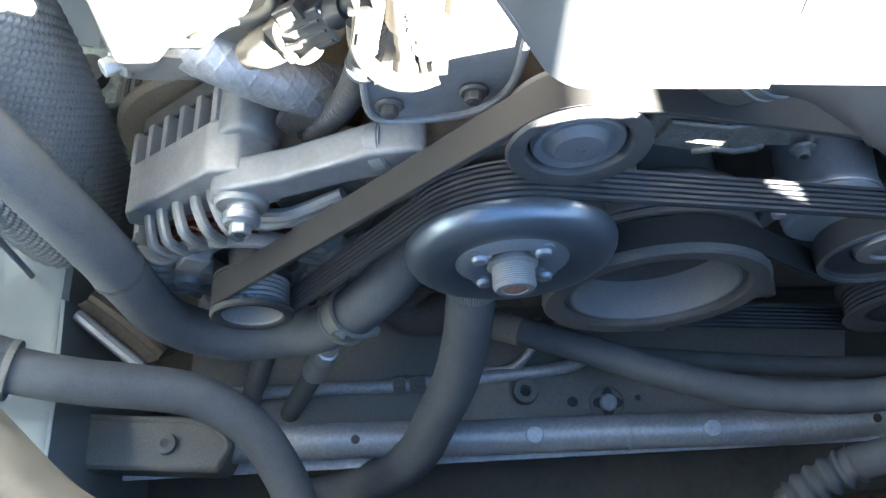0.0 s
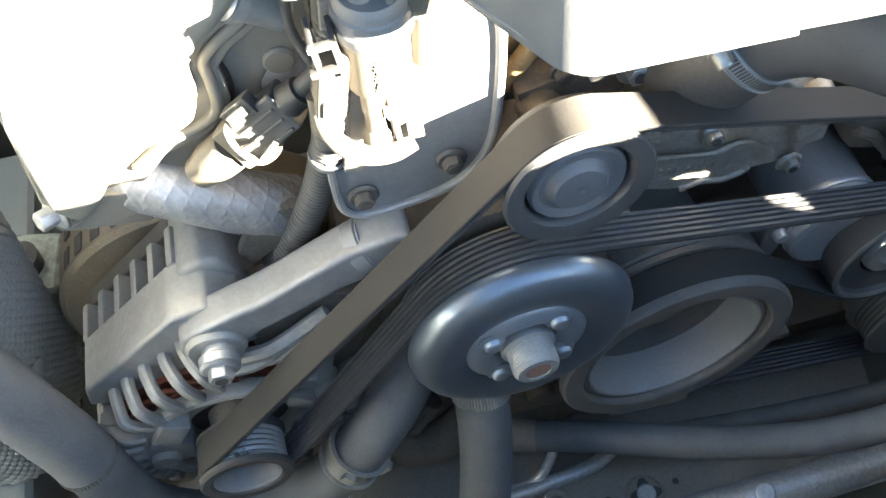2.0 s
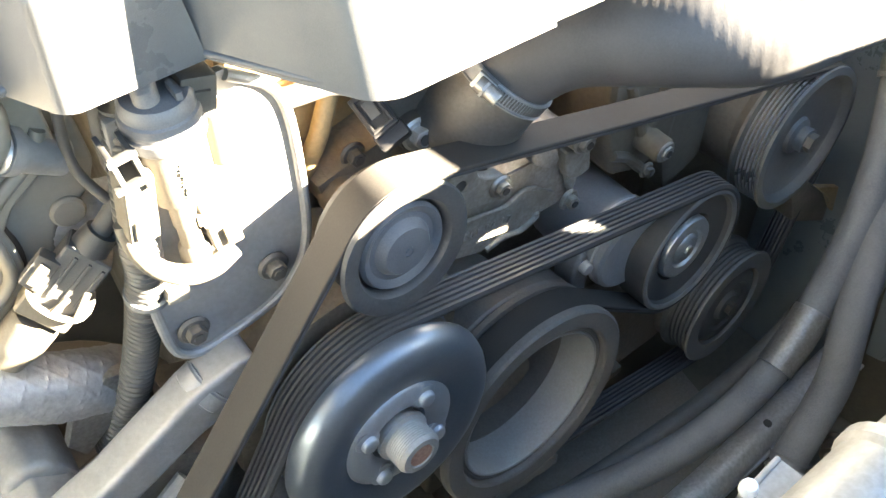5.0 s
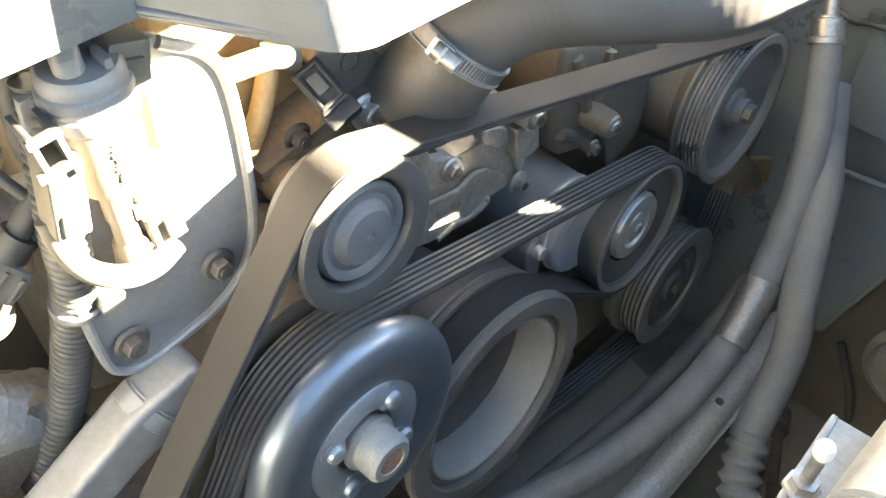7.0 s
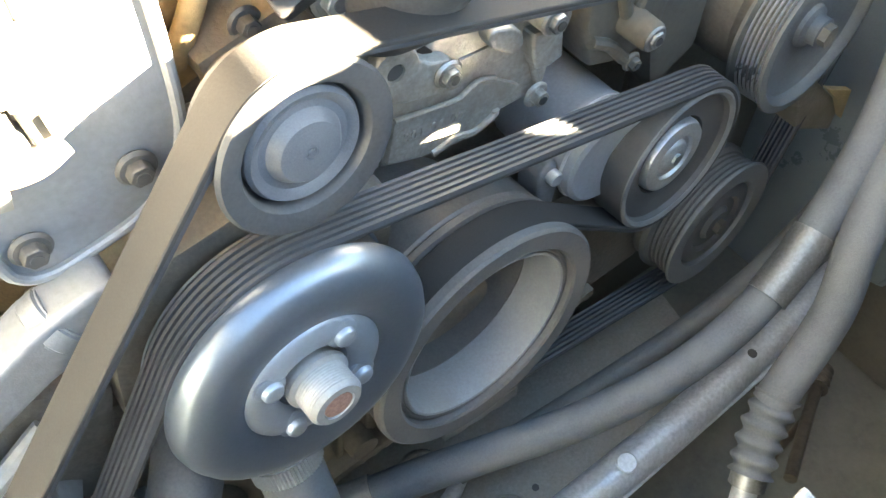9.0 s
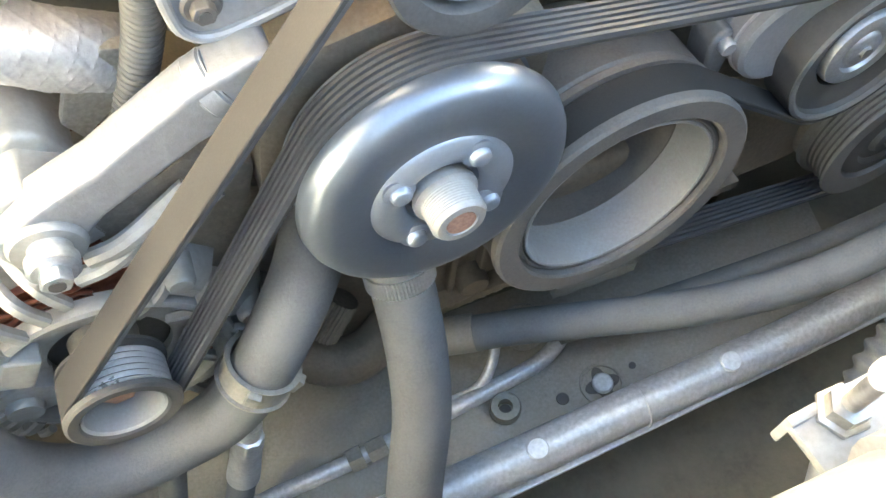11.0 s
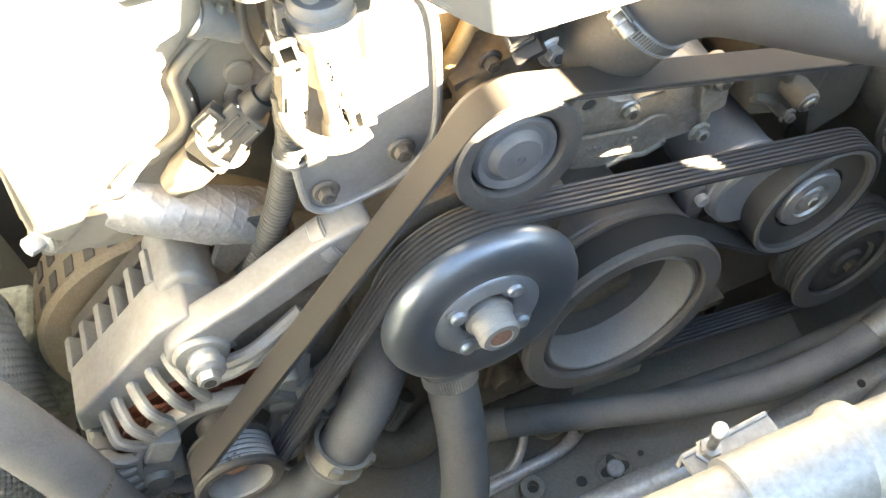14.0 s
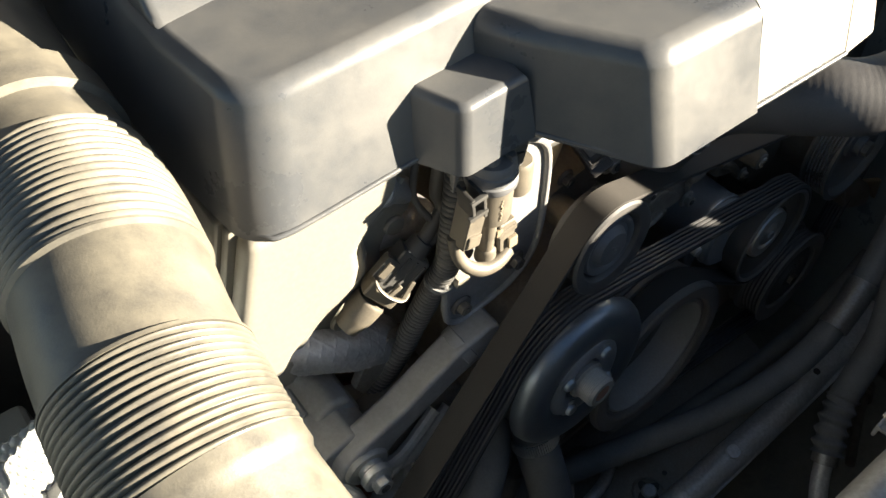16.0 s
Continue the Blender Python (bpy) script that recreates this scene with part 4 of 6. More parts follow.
hose("steering_return_hose", P3, 0.0098, HOSE_GREY, "thin dusty grey return hose behind the larger hose")
# two small hoses under the alternator, one with a crimped fitting
f1 = hose("small_hose", [(-0.165, -0.060, 0.385), (-0.140, -0.048, 0.455), (-0.120, -0.039, 0.510), (-0.1085, -0.0335, 0.542)], 0.0096, RUBBER, "small grey hose with a bright crimped fitting")


def crimp(s, u, a):
    """A ferrule: plain skirt, two pressed rings, then a narrow neck."""
    if u > 0.80:
        return 0.0078
    return 0.0112 - 0.0005 * math.exp(-((u - 0.30) / 0.05) ** 2) - 0.0007 * math.exp(-((u - 0.54) / 0.05) ** 2) - 0.0018 * u + 0.0004 * math.cos(8 * a) * (0.58 < u)


part("fitting", tube([(-0.1110, -0.0346, 0.533), (-0.0895, -0.0245, 0.5935)], crimp, step=0.0008, around=48), ZINC, f1, "bright crimped metal fitting")
hose("small_hose", [(-0.205, -0.055, 0.385), (-0.180, -0.036, 0.460), (-0.157, -0.014, 0.525), (-0.142, 0.004, 0.565)], 0.0096, RUBBER, "small grey hose under the alternator")

# ---- front crossmember ----
def crossmember():
    t = thing("crossmember", (0.12, -0.06, 0.45), "silver tubular crossmember with a grey punched plate", "crossmember")
    part("tube", tube([(-0.30, -0.093, 0.471), (-0.188, -0.089, 0.470), (-0.084, -0.084, 0.467), (0.019, -0.082, 0.465), (0.122, -0.078, 0.463), (0.225, -0.074, 0.460), (0.328, -0.070, 0.455), (0.432, -0.061, 0.451), (0.56, -0.05, 0.445)], 0.0165, around=32), TUBE, t, "silver painted round tube, dusty")
    part("lower_flange", prism([(-0.30, -0.118), (0.56, -0.075), (0.56, -0.060), (-0.30, -0.100)], 0.4435, 0.4475, bevel=0.001), TUBE, t)
    plate = [(-0.25, -0.080), (0.40, -0.050), (0.42, 0.06), (-0.25, 0.07)]
    part("plate", prism(plate, 0.428, 0.434, bevel=0.001), PLATE, t, "grey punched steel plate")
    for px, py in ((0.131, -0.042), (0.084, -0.033), (0.196, -0.038)):
        part("hole", lathe([(0.0001, 0.4345), (0.0052 if px < 0.19 else 0.003, 0.4345), (0.005 if px < 0.19 else 0.003, 0.4352), (0.0001, 0.4352)], Matrix.Translation((px, py, 0)), 20), DARK, t, "dark punched hole")
    part("nut", lathe([(0.0058, 0.4355), (0.0125, 0.4355), (0.0125, 0.444), (0.0115, 0.446), (0.0058, 0.446), (0.0058, 0.4355)], Matrix.Translation((0.084, -0.033, 0)), 32), PLATE, t, "round weld nut")
    part("clip_hole", prism([(0.166 + (0.0118 + 0.0032 * math.cos(4 * k * math.pi / 24)) * math.cos(k * math.pi / 24), -0.043 + (0.0118 + 0.0032 * math.cos(4 * k * math.pi / 24)) * math.sin(k * math.pi / 24)) for k in range(48)], 0.4342, 0.4356, bevel=0.0), DARK, t, "dark lobed hole round the clip")
    part("clip_rim", lathe([(0.0152, 0.4342), (0.0185, 0.4342), (0.0180, 0.4356), (0.0156, 0.4362), (0.0152, 0.4342)], Matrix.Translation((0.166, -0.043, 0)), 40), PLATE, t)
    clip = part("push_clip", lathe([(0.0001, 0.4357), (0.0086, 0.4357), (0.0086, 0.4378), (0.0072, 0.4392), (0.0001, 0.4398)], Matrix.Translation((0.166, -0.043, 0)), 32), TUBE, t, "pale round push clip")
    for px, py, pz in ((0.087, -0.0795, 0.4632), (0.254, -0.0730, 0.4592)):
        nrm = Vector((0, -0.10, 1)).normalized()
        part("plug", lathe([(0.0001, 0.0155), (0.0085, 0.0155), (0.0085, 0.0176), (0.0074, 0.0184), (0.0001, 0.0184)], along(nrm, (px, py, pz)), 28), TUBE, t, "flat round plug")
    for px, py, pz in ((-0.078, -0.084, 0.467), (0.413, -0.063, 0.452)):
        part("hole", lathe([(0.0001, 0.0160), (0.0042, 0.0160), (0.0042, 0.0168), (0.0001, 0.0168)], along((0, -0.1, 1), (px, py, pz)), 18), DARK, t)
    part("wire_loop", tube([(0.040, -0.012, 0.438), (0.070, -0.010, 0.444), (0.086, 0.0, 0.456), (0.095, 0.015, 0.468), (0.094, 0.03, 0.48)], 0.0045, around=12), TUBE, t)
    part("seam", tube([(0.178 + 0.0, -0.0762 + 0.0168 * math.cos(a), 0.4613 + 0.0168 * math.sin(a)) for a in (-0.6, 0, 0.5, 1.0, 1.6, 2.2, 2.8, 3.4)], 0.0010, step=0.002, around=8), TUBE, t)


crossmember()

# ---- engine block, timing cover and the castings behind the belt ----
def casting():
    t = thing("engine_block", (0.15, 0.3, 0.5), "grimy cast aluminium engine block and timing cover", "engine")
    part("block", block((-0.02, 0.13, 0.36), (0.44, 0.5, 0.93), 0.01), ALU_DARK, t)
    part("lower_case", prism([(0.02, 0.62), (0.40, 0.60), (0.36, 0.47), (0.06, 0.45)], 0.125, 0.2, FACE, 0.01), SUMP, t)
    timing = [(0.1372, 0.7726), (0.1628, 0.7661), (0.1841, 0.7624), (0.1981, 0.7611), (0.2132, 0.7657), (0.2164, 0.771), (0.2326, 0.7697), (0.2457, 0.7662), (0.2516, 0.7789), (0.2541, 0.8007), (0.2511, 0.8232), (0.2184, 0.8486), (0.1673, 0.8587), (0.1365, 0.8638), (0.1278, 0.8382)]
    part("timing_cover", prism(timing, 0.064, 0.14, FACE, 0.003, 3), ALU_OIL, t, "oily cast timing cover with raised ribs and numbers")
    part("pad", prism([(0.23, 0.8228), (0.2398, 0.821), (0.2523, 0.8157), (0.2543, 0.7968), (0.2442, 0.7939), (0.2349, 0.796), (0.2311, 0.8086)], 0.055, 0.07, FACE, 0.003, 3), ALU_OIL, t, "raised square pad")
    part("plug_knob", prism([(0.1998, 0.8337), (0.2013, 0.8379), (0.2066, 0.8378), (0.215, 0.8348), (0.2223, 0.829), (0.2241, 0.8217), (0.222, 0.8179), (0.2163, 0.8173), (0.2095, 0.8216), (0.2028, 0.8272)], 0.055, 0.066, FACE, 0.003, 3), ALU_OIL, t, "smooth raised knob")
    part("lower_step", prism([(0.1453, 0.8042), (0.1636, 0.801), (0.1845, 0.7971), (0.1919, 0.7994), (0.1994, 0.8022), (0.212, 0.7982), (0.2288, 0.7853), (0.2319, 0.774), (0.2138, 0.774), (0.2097, 0.7691), (0.1958, 0.7646), (0.1819, 0.7657), (0.1608, 0.7693), (0.1391, 0.7763)], 0.0605, 0.066, FACE, 0.002, 2), ALU_OIL, t, "stepped lower half of the cover")
    for path, r in (([(0.1448, 0.0600, 0.8069), (0.1629, 0.0600, 0.8034), (0.1837, 0.0600, 0.7995), (0.1898, 0.0600, 0.8018), (0.1972, 0.0600, 0.8047), (0.2032, 0.0600, 0.8040), (0.2091, 0.0600, 0.8013)], 0.0019), ([(0.1677, 0.0600, 0.7687), (0.1763, 0.0600, 0.7707), (0.1821, 0.0600, 0.7725), (0.1949, 0.0600, 0.7687), (0.2047, 0.0600, 0.7713), (0.2106, 0.0600, 0.7744), (0.2110, 0.0600, 0.7772)], 0.0024), ([(0.1879, 0.0635, 0.8221), (0.1978, 0.0635, 0.8216), (0.2070, 0.0635, 0.8217)], 0.0010), ([(0.2379, 0.0630, 0.8114), (0.2377, 0.0630, 0.8017), (0.2403, 0.0630, 0.7881), (0.2449, 0.0630, 0.7751)], 0.0024)):
        part("rib", tube(path, r, around=10, step=0.002), ALU_OIL, t)
    lug = part("lug", prism([(0.1356, 0.8517), (0.1391, 0.8566), (0.1452, 0.8566), (0.152, 0.8528), (0.156, 0.8454), (0.1653, 0.838), (0.1762, 0.8341), (0.1824, 0.8273), (0.1843, 0.816), (0.1817, 0.812), (0.1649, 0.8161), (0.1497, 0.82), (0.1416, 0.8237), (0.1345, 0.8377)], 0.055, 0.066, FACE, 0.003, 3), ALU_OIL, t, "flat cast lug")
    part("raised_pad", lathe([(0.0050, 0.0525), (0.0128, 0.0525), (0.0138, 0.0540), (0.0138, 0.0570), (0.0050, 0.0570), (0.0050, 0.0525)], at_axis(0.1433, 0.8449), 40), ALU_OIL, lug, "round machined pad")
    part("hole", lathe([(0.0001, 0.0540), (0.0051, 0.0540), (0.0051, 0.056), (0.0001, 0.056)], at_axis(0.1431, 0.8439), 24), DARK, lug)
    # flat dark sheet drawn for the shade of a pocket
    part("recess", prism([(0.1613, 0.8421), (0.1671, 0.8418), (0.1712, 0.8371), (0.169, 0.8326), (0.1627, 0.8353)], 0.0630, 0.0636, FACE, 0.0), GAP_BROWN, t, "flat dark patch for a shaded pocket")
    bolt(t, (0.1741, 0.0545, 0.8271), (0, -1, 0), 0.0054, mat=STEEL, length=0.006)
    part("bolt_boss", lathe([(0.0001, 0.048), (0.0088, 0.048), (0.0098, 0.050), (0.0104, 0.066), (0.0001, 0.066)], at_axis(0.2396, 0.833), 32), ALU_OIL, t)
    bolt(t, (0.2361, 0.048, 0.8348), (0, -1, 0), 0.0058, mat=STEEL, length=0.006)
    bolt(t, (0.2411, 0.0610, 0.7717), (0, -1, 0), 0.0056, mat=ALU_OIL, length=0.007)
    cu = bpy.data.curves.new("number", "FONT")
    cu.body, cu.size, cu.extrude = "201 06 07", 0.0078, 0.0008
    cu.space_character = 1.25
    tmp = new("number", cu)
    mesh = bpy.data.meshes.new_from_object(tmp)
    bpy.data.objects.remove(tmp)
    bm = bmesh.new()
    bm.from_mesh(mesh)
    bmesh.ops.transform(bm, matrix=Matrix.Translation((0.1493, 0.0603, 0.7887)) @ pose(0, 0, 0, 90, 0, 0) @ pose(0, 0, 0, 0, 0, -6.9), verts=bm.verts)
    part("cast_number", bm, ALU_OIL, t, "raised cast numbers 201 06 07")
    # steering pump bracket
    br = [(0.275, 0.86), (0.325, 0.845), (0.350, 0.80), (0.345, 0.765), (0.315, 0.755), (0.285, 0.765), (0.275, 0.80)]
    part("pump_bracket", prism(br, 0.062, 0.13, FACE, 0.008, 3), GRIME, t, "grimy cast pump bracket")
    part("boss", lathe([(0.0001, 0.040), (0.0086, 0.040), (0.0096, 0.0425), (0.0104, 0.075), (0.0001, 0.075)], at_axis(0.3112, 0.791), 32), GRIME, t)
    bolt(t, (0.3112, 0.041, 0.791), (0, -1, 0), 0.0056, mat=STEEL, length=0.004)
    bolt(t, (0.3162, 0.058, 0.7595), (0, -1, 0), 0.0044, mat=ALU_DARK, length=0.006)
    part("rear_web", prism([(0.34, 0.87), (0.40, 0.86), (0.40, 0.72), (0.36, 0.70), (0.345, 0.76)], 0.07, 0.14, FACE, 0.008), GRIME, t)
    for line in ([(0.290, 0.062, 0.845), (0.300, 0.060, 0.815), (0.306, 0.060, 0.798)], [(0.325, 0.061, 0.835), (0.320, 0.060, 0.812), (0.316, 0.060, 0.798)], [(0.282, 0.062, 0.788), (0.296, 0.060, 0.780), (0.312, 0.060, 0.762)]):
        part("bracket_rib", tube(line, 0.0042, around=10, step=0.004), GRIME, t)
    part("lower_housing", prism([(0.235, 0.625), (0.36, 0.66), (0.38, 0.60), (0.34, 0.54), (0.235, 0.52)], 0.08, 0.16, FACE, 0.01), ALU_DARK, t)
    part("mount_disc", lathe([(0.0001, -0.004), (0.018, -0.004), (0.0195, -0.0025), (0.0195, 0.0040), (0.0001, 0.0040)], along((0.05, 0.62, -0.78), (0.1235, 0.021, 0.452)), 40), PLATE, t, "flat pale round mount disc")
    part("oil_pan", prism([(-0.05, 0.50), (0.00, 0.485), (0.05, 0.505), (0.36, 0.53), (0.40, 0.56), (0.30, 0.62), (0.03, 0.63), (-0.05, 0.58)], 0.044, 0.2, FACE, 0.010, 3), SUMP, t, "brown dirty oil pan front")
    part("pan_recess", prism([(-0.06, 0.43), (0.36, 0.43), (0.38, 0.53), (-0.06, 0.53)], 0.085, 0.2, FACE, 0.006, 2), SUMP, t, "shaded brown lower pan")
    edge = [(-0.062, 0.530), (-0.048, 0.511), (-0.030, 0.499), (-0.010, 0.4935), (0.008, 0.494), (0.030, 0.503), (0.055, 0.5155), (0.085, 0.519), (0.112, 0.521), (0.150, 0.530), (0.200, 0.537), (0.300, 0.545)]
    part("pan_flange", prism(edge + [(px, pz + 0.0095) for px, pz in reversed(edge)], 0.030, 0.06, FACE, 0.002), SUMP, t, "worn sealing flange")
    part("gasket", tube([(px, 0.0335, pz - 0.0018) for px, pz in edge], lambda s, u, a: 0.0022 + 0.0007 * math.sin(s * 900) * math.sin(s * 350 + 1), around=10, step=0.0015), PLATE, t, "pale squeezed-out sealant")
    part("sump_neck", tube([(-0.052, 0.040, 0.528), (-0.030, 0.024, 0.520), (-0.005, 0.022, 0.520), (0.022, 0.035, 0.528)], lambda s, u, a: 0.020 - 0.004 * u, around=24), SUMP, t)
    for px in (0.070, 0.094, 0.225):
        part("pan_rib", slab((0.0055, 0.012, 0.060), pose(px, 0.042, 0.566, 0, 6, 0), 0.0025, 3), SUMP, t)
    part("pan_boss", lathe([(0.0001, 0.028), (0.0105, 0.028), (0.0120, 0.031), (0.0125, 0.06), (0.0001, 0.06)], at_axis(0.083, 0.545), 28), SUMP, t)
    part("knurled_plug", tube([(-0.030, 0.016, 0.590), (-0.010, 0.024, 0.612)], lambda s, u, a: 0.0105 + 0.0006 * math.cos(24 * a), around=96), ALU_DARK, t)
    for px, pz in ((-0.034, 0.512), (0.010, 0.503), (0.045, 0.521), (0.140, 0.538), (0.260, 0.552)):
        bolt(t, (px, 0.030, pz), (0, -1, 0), 0.0048, mat=STEEL, length=0.006)
    ragged = [(0.135 + 0.0045 * k, 0.530 - 0.0003 * k + 0.0022 * math.sin(2.3 * k) * math.sin(0.9 * k + 1)) for k in range(16)]
    part("ragged_edge", prism(ragged + [(0.2025, 0.540), (0.135, 0.546)], 0.004, 0.010, FACE, 0.0008), PLATE, t, "pale ragged edge of a cover plate")
    part("pump_side", prism([(-0.05, 0.735), (0.03, 0.70), (0.08, 0.62), (0.06, 0.56), (-0.03, 0.58), (-0.07, 0.66)], 0.045, 0.14, FACE, 0.008), ALU_DARK, t)


casting()


# ---- upper castings: dusty area behind the belt, amber for bounced sun, thermostat and sensor ----
def thermostat():
    t = thing("thermostat_housing", (0.14, 0.06, 0.90), "grimy cast thermostat housing with a bent neck and sensor plug", "housing")
    neck = [(0.152, 0.100, 0.884), (0.145, 0.078, 0.884), (0.141, 0.058, 0.890), (0.145, 0.045, 0.904), (0.152, 0.038, 0.919), (0.158, 0.033, 0.931)]
    part("neck", tube(neck, lambda s, u, a: 0.0300 - 0.0030 * u + 0.0016 * max(0.0, 1 - abs(u - 0.60) / 0.05), around=48, step=0.002), THERMO, t, "bent cast neck with a raised seam")
    plate = [(0.090, 0.936), (0.101, 0.946), (0.139, 0.948), (0.134, 0.922), (0.126, 0.912), (0.124, 0.896), (0.112, 0.891), (0.101, 0.905)]
    part("flange", prism(plate, 0.056, 0.068, FACE, 0.002, 3), THERMO, t, "flat cast mounting flange")
    part("raised_rim", tube([(0.139, 0.0550, 0.947), (0.1335, 0.0550, 0.928), (0.124, 0.0550, 0.914), (0.116, 0.0550, 0.909), (0.106, 0.0555, 0.908)], 0.0021, around=10, step=0.002), THERMO, t)
    part("emblem_ring", lathe([(0.0045, 0.0548), (0.0058, 0.0548), (0.0058, 0.0562), (0.0045, 0.0562), (0.0045, 0.0548)], at_axis(0.1115, 0.9285), 28), THERMO, t)
    for k in range(3):
        part("web", slab((0.020, 0.010, 0.0030), pose(0.1335 + 0.001 * k, 0.056, 0.932 - 0.0125 * k, 0, -22 + 4 * k, 0), 0.001), THERMO, t)
    part("bolt_boss", lathe([(0.0001, 0.050), (0.0100, 0.050), (0.0108, 0.053), (0.0112, 0.068), (0.0001, 0.068)], at_axis(0.1135, 0.9025), 32), THERMO, t)
    bolt(t, (0.1135, 0.050, 0.9025), (0, -1, 0.1), 0.0062, length=0.008)
    part("ring_lug", lathe([(0.0048, 0.052), (0.0102, 0.052), (0.0108, 0.054), (0.0108, 0.070), (0.0048, 0.070), (0.0048, 0.052)], at_axis(0.1300, 0.8860), 32), THERMO, t)
    long, face = Vector((0.127, -0.81, -0.563)).normalized(), Vector((-0.465, -0.553, 0.692)).normalized()
    side = face.cross(long).normalized()
    face = long.cross(side).normalized()
    m = Matrix.Translation((0.0885, 0.048, 0.930)) @ Matrix((long, side, face)).transposed().to_4x4()
    plug = part("sensor_plug", slab((0.0225, 0.0150, 0.022), m @ Matrix.Translation((0, 0, -0.009)), 0.0012), BLACK, t, "black sensor connector")
    for k in (-1, 1):
        part("frame_bar", slab((0.0190, 0.0016, 0.0030), m @ Matrix.Translation((0.0, 0.0052 * k, 0.0028)), 0.0005), BLACK, plug)
        part("frame_bar", slab((0.0018, 0.0120, 0.0030), m @ Matrix.Translation((0.0088 * k, 0, 0.0028)), 0.0005), BLACK, plug)
    part("latch", slab((0.0095, 0.0060, 0.0026), m @ Matrix.Translation((-0.001, 0, 0.0026)), 0.0008), GREY_PLASTIC, plug, "grey locking latch")
    part("collar", slab((0.010, 0.017, 0.016), m @ Matrix.Translation((0.0130, 0.000, -0.012)), 0.002), BLACK, plug)
    part("cable", tube([(0.085, 0.060, 0.940), (0.073, 0.06, 0.946), (0.052, 0.058, 0.950), (0.03, 0.06, 0.952)], 0.0052), PLASTIC, t)


thermostat()


def head_front():
    # amber colour stands in for sunlight bounced onto this casting
    t = thing("cylinder_head", (0.06, 0.12, 0.86), "dusty cylinder head casting behind the belt, bounced sunlight in its amber colour", "engine casting")
    part("face", prism([(0.035, 0.985), (0.12, 0.97), (0.14, 0.90), (0.10, 0.87), (0.04, 0.85), (0.02, 0.90)], 0.085, 0.2, FACE, 0.01, 3), HONEY, t)
    part("dome", lathe([(0.0001, 0.072), (0.012, 0.074), (0.024, 0.082), (0.028, 0.095), (0.0001, 0.095)], at_axis(0.052, 0.917), 36), HONEY, t)
    part("strut", tube([(0.052, 0.072, 0.885), (0.066, 0.066, 0.915), (0.080, 0.068, 0.945)], 0.0052, around=12), HONEY, t)
    bolt(t, (0.080, 0.060, 0.900), (0, -1, 0), 0.0048, length=0.007, mat=THERMO)
    part("shelf", prism([(0.056, 0.893), (0.105, 0.905), (0.118, 0.885), (0.10, 0.868), (0.06, 0.872)], 0.056, 0.09, FACE, 0.003), ALU_DARK, t)


head_front()


def top_hose():
    line = [(0.1475, 0.0415, 0.911), (0.157, 0.034, 0.930), (0.179, 0.011, 0.954), (0.212, -0.030, 0.9635), (0.238, -0.053, 0.9665), (0.270, -0.068, 0.977), (0.302, -0.080, 0.987), (0.335, -0.092, 0.994), (0.365, -0.105, 1.001), (0.388, -0.117, 1.015), (0.400, -0.125, 1.045), (0.404, -0.130, 1.080)]
    t = thing("upper_radiator_hose", line[0], "thick finely ribbed grey coolant hose with a worm clamp", "hose")
    part("hose", tube(line, lambda s, u, a: 0.0254 + (0.000014 * math.sin(s * 2 * math.pi / 0.0046) if s > 0.055 else 0.0), step=0.0006, around=80), HOSE_WRAP, t, "finely ribbed grey rubber hose")
    part("outlet_neck", tube([(0.4035, -0.1295, 1.072), (0.408, -0.134, 1.12)], 0.0262, around=40), RUBBER_DARK, t, "black plastic outlet neck")
    way = Vector((0.56, -0.27, 0.78)).normalized()
    m = along(way, (0.1545, 0.0355, 0.9255))
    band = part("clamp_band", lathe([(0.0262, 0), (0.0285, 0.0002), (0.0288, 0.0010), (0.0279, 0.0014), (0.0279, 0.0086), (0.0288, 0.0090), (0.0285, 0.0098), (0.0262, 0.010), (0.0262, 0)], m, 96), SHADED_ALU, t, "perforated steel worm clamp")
    to = m.inverted() @ Vector((0.1330, 0.0170, 0.9410))
    turn = math.atan2(to.y, to.x)
    down = m.inverted() @ Vector((0.1565, 0.0037, 0.9194))
    sign = 1 if (math.atan2(down.y, down.x) - turn) % (2 * math.pi) < math.pi else -1
    for k in range(26):
        q = m @ Matrix.Rotation(turn + sign * (0.22 + 0.065 * k), 4, "Z") @ Matrix.Translation((0.02805, 0, 0.005))
        part("slot", slab((0.0008, 0.0009, 0.0056), q, 0.0002, 1), RUBBER_DARK, band)
    q0 = m @ Matrix.Rotation(turn, 4, "Z") @ Matrix.Translation((0.0322, 0, 0.005))
    house = part("screw_housing", lathe([(0.0001, -0.008), (0.0038, -0.008), (0.0042, -0.007), (0.0042, 0.004), (0.0037, 0.005), (0.0001, 0.005)], q0 @ pose(0, 0, 0, 90 * sign, 0, 0), 20), STEEL, band, "rolled screw housing")
    part("screw", lathe([(0.0001, 0), (0.0050, 0), (0.0050, 0.0014), (0.0042, 0.0018), (0.0042, 0.0066), (0.0037, 0.0074), (0.0001, 0.0074)], q0 @ pose(0, 0, 0, -90 * sign, 0, 0) @ Matrix.Translation((0, 0, -0.001)), 6), ZINC, house, "bright hexagonal screw head")
    part("bridge", slab((0.004, 0.011, 0.0095), q0 @ Matrix.Translation((-0.0025, -0.002 * sign, 0)), 0.001), STEEL, band)


top_hose()

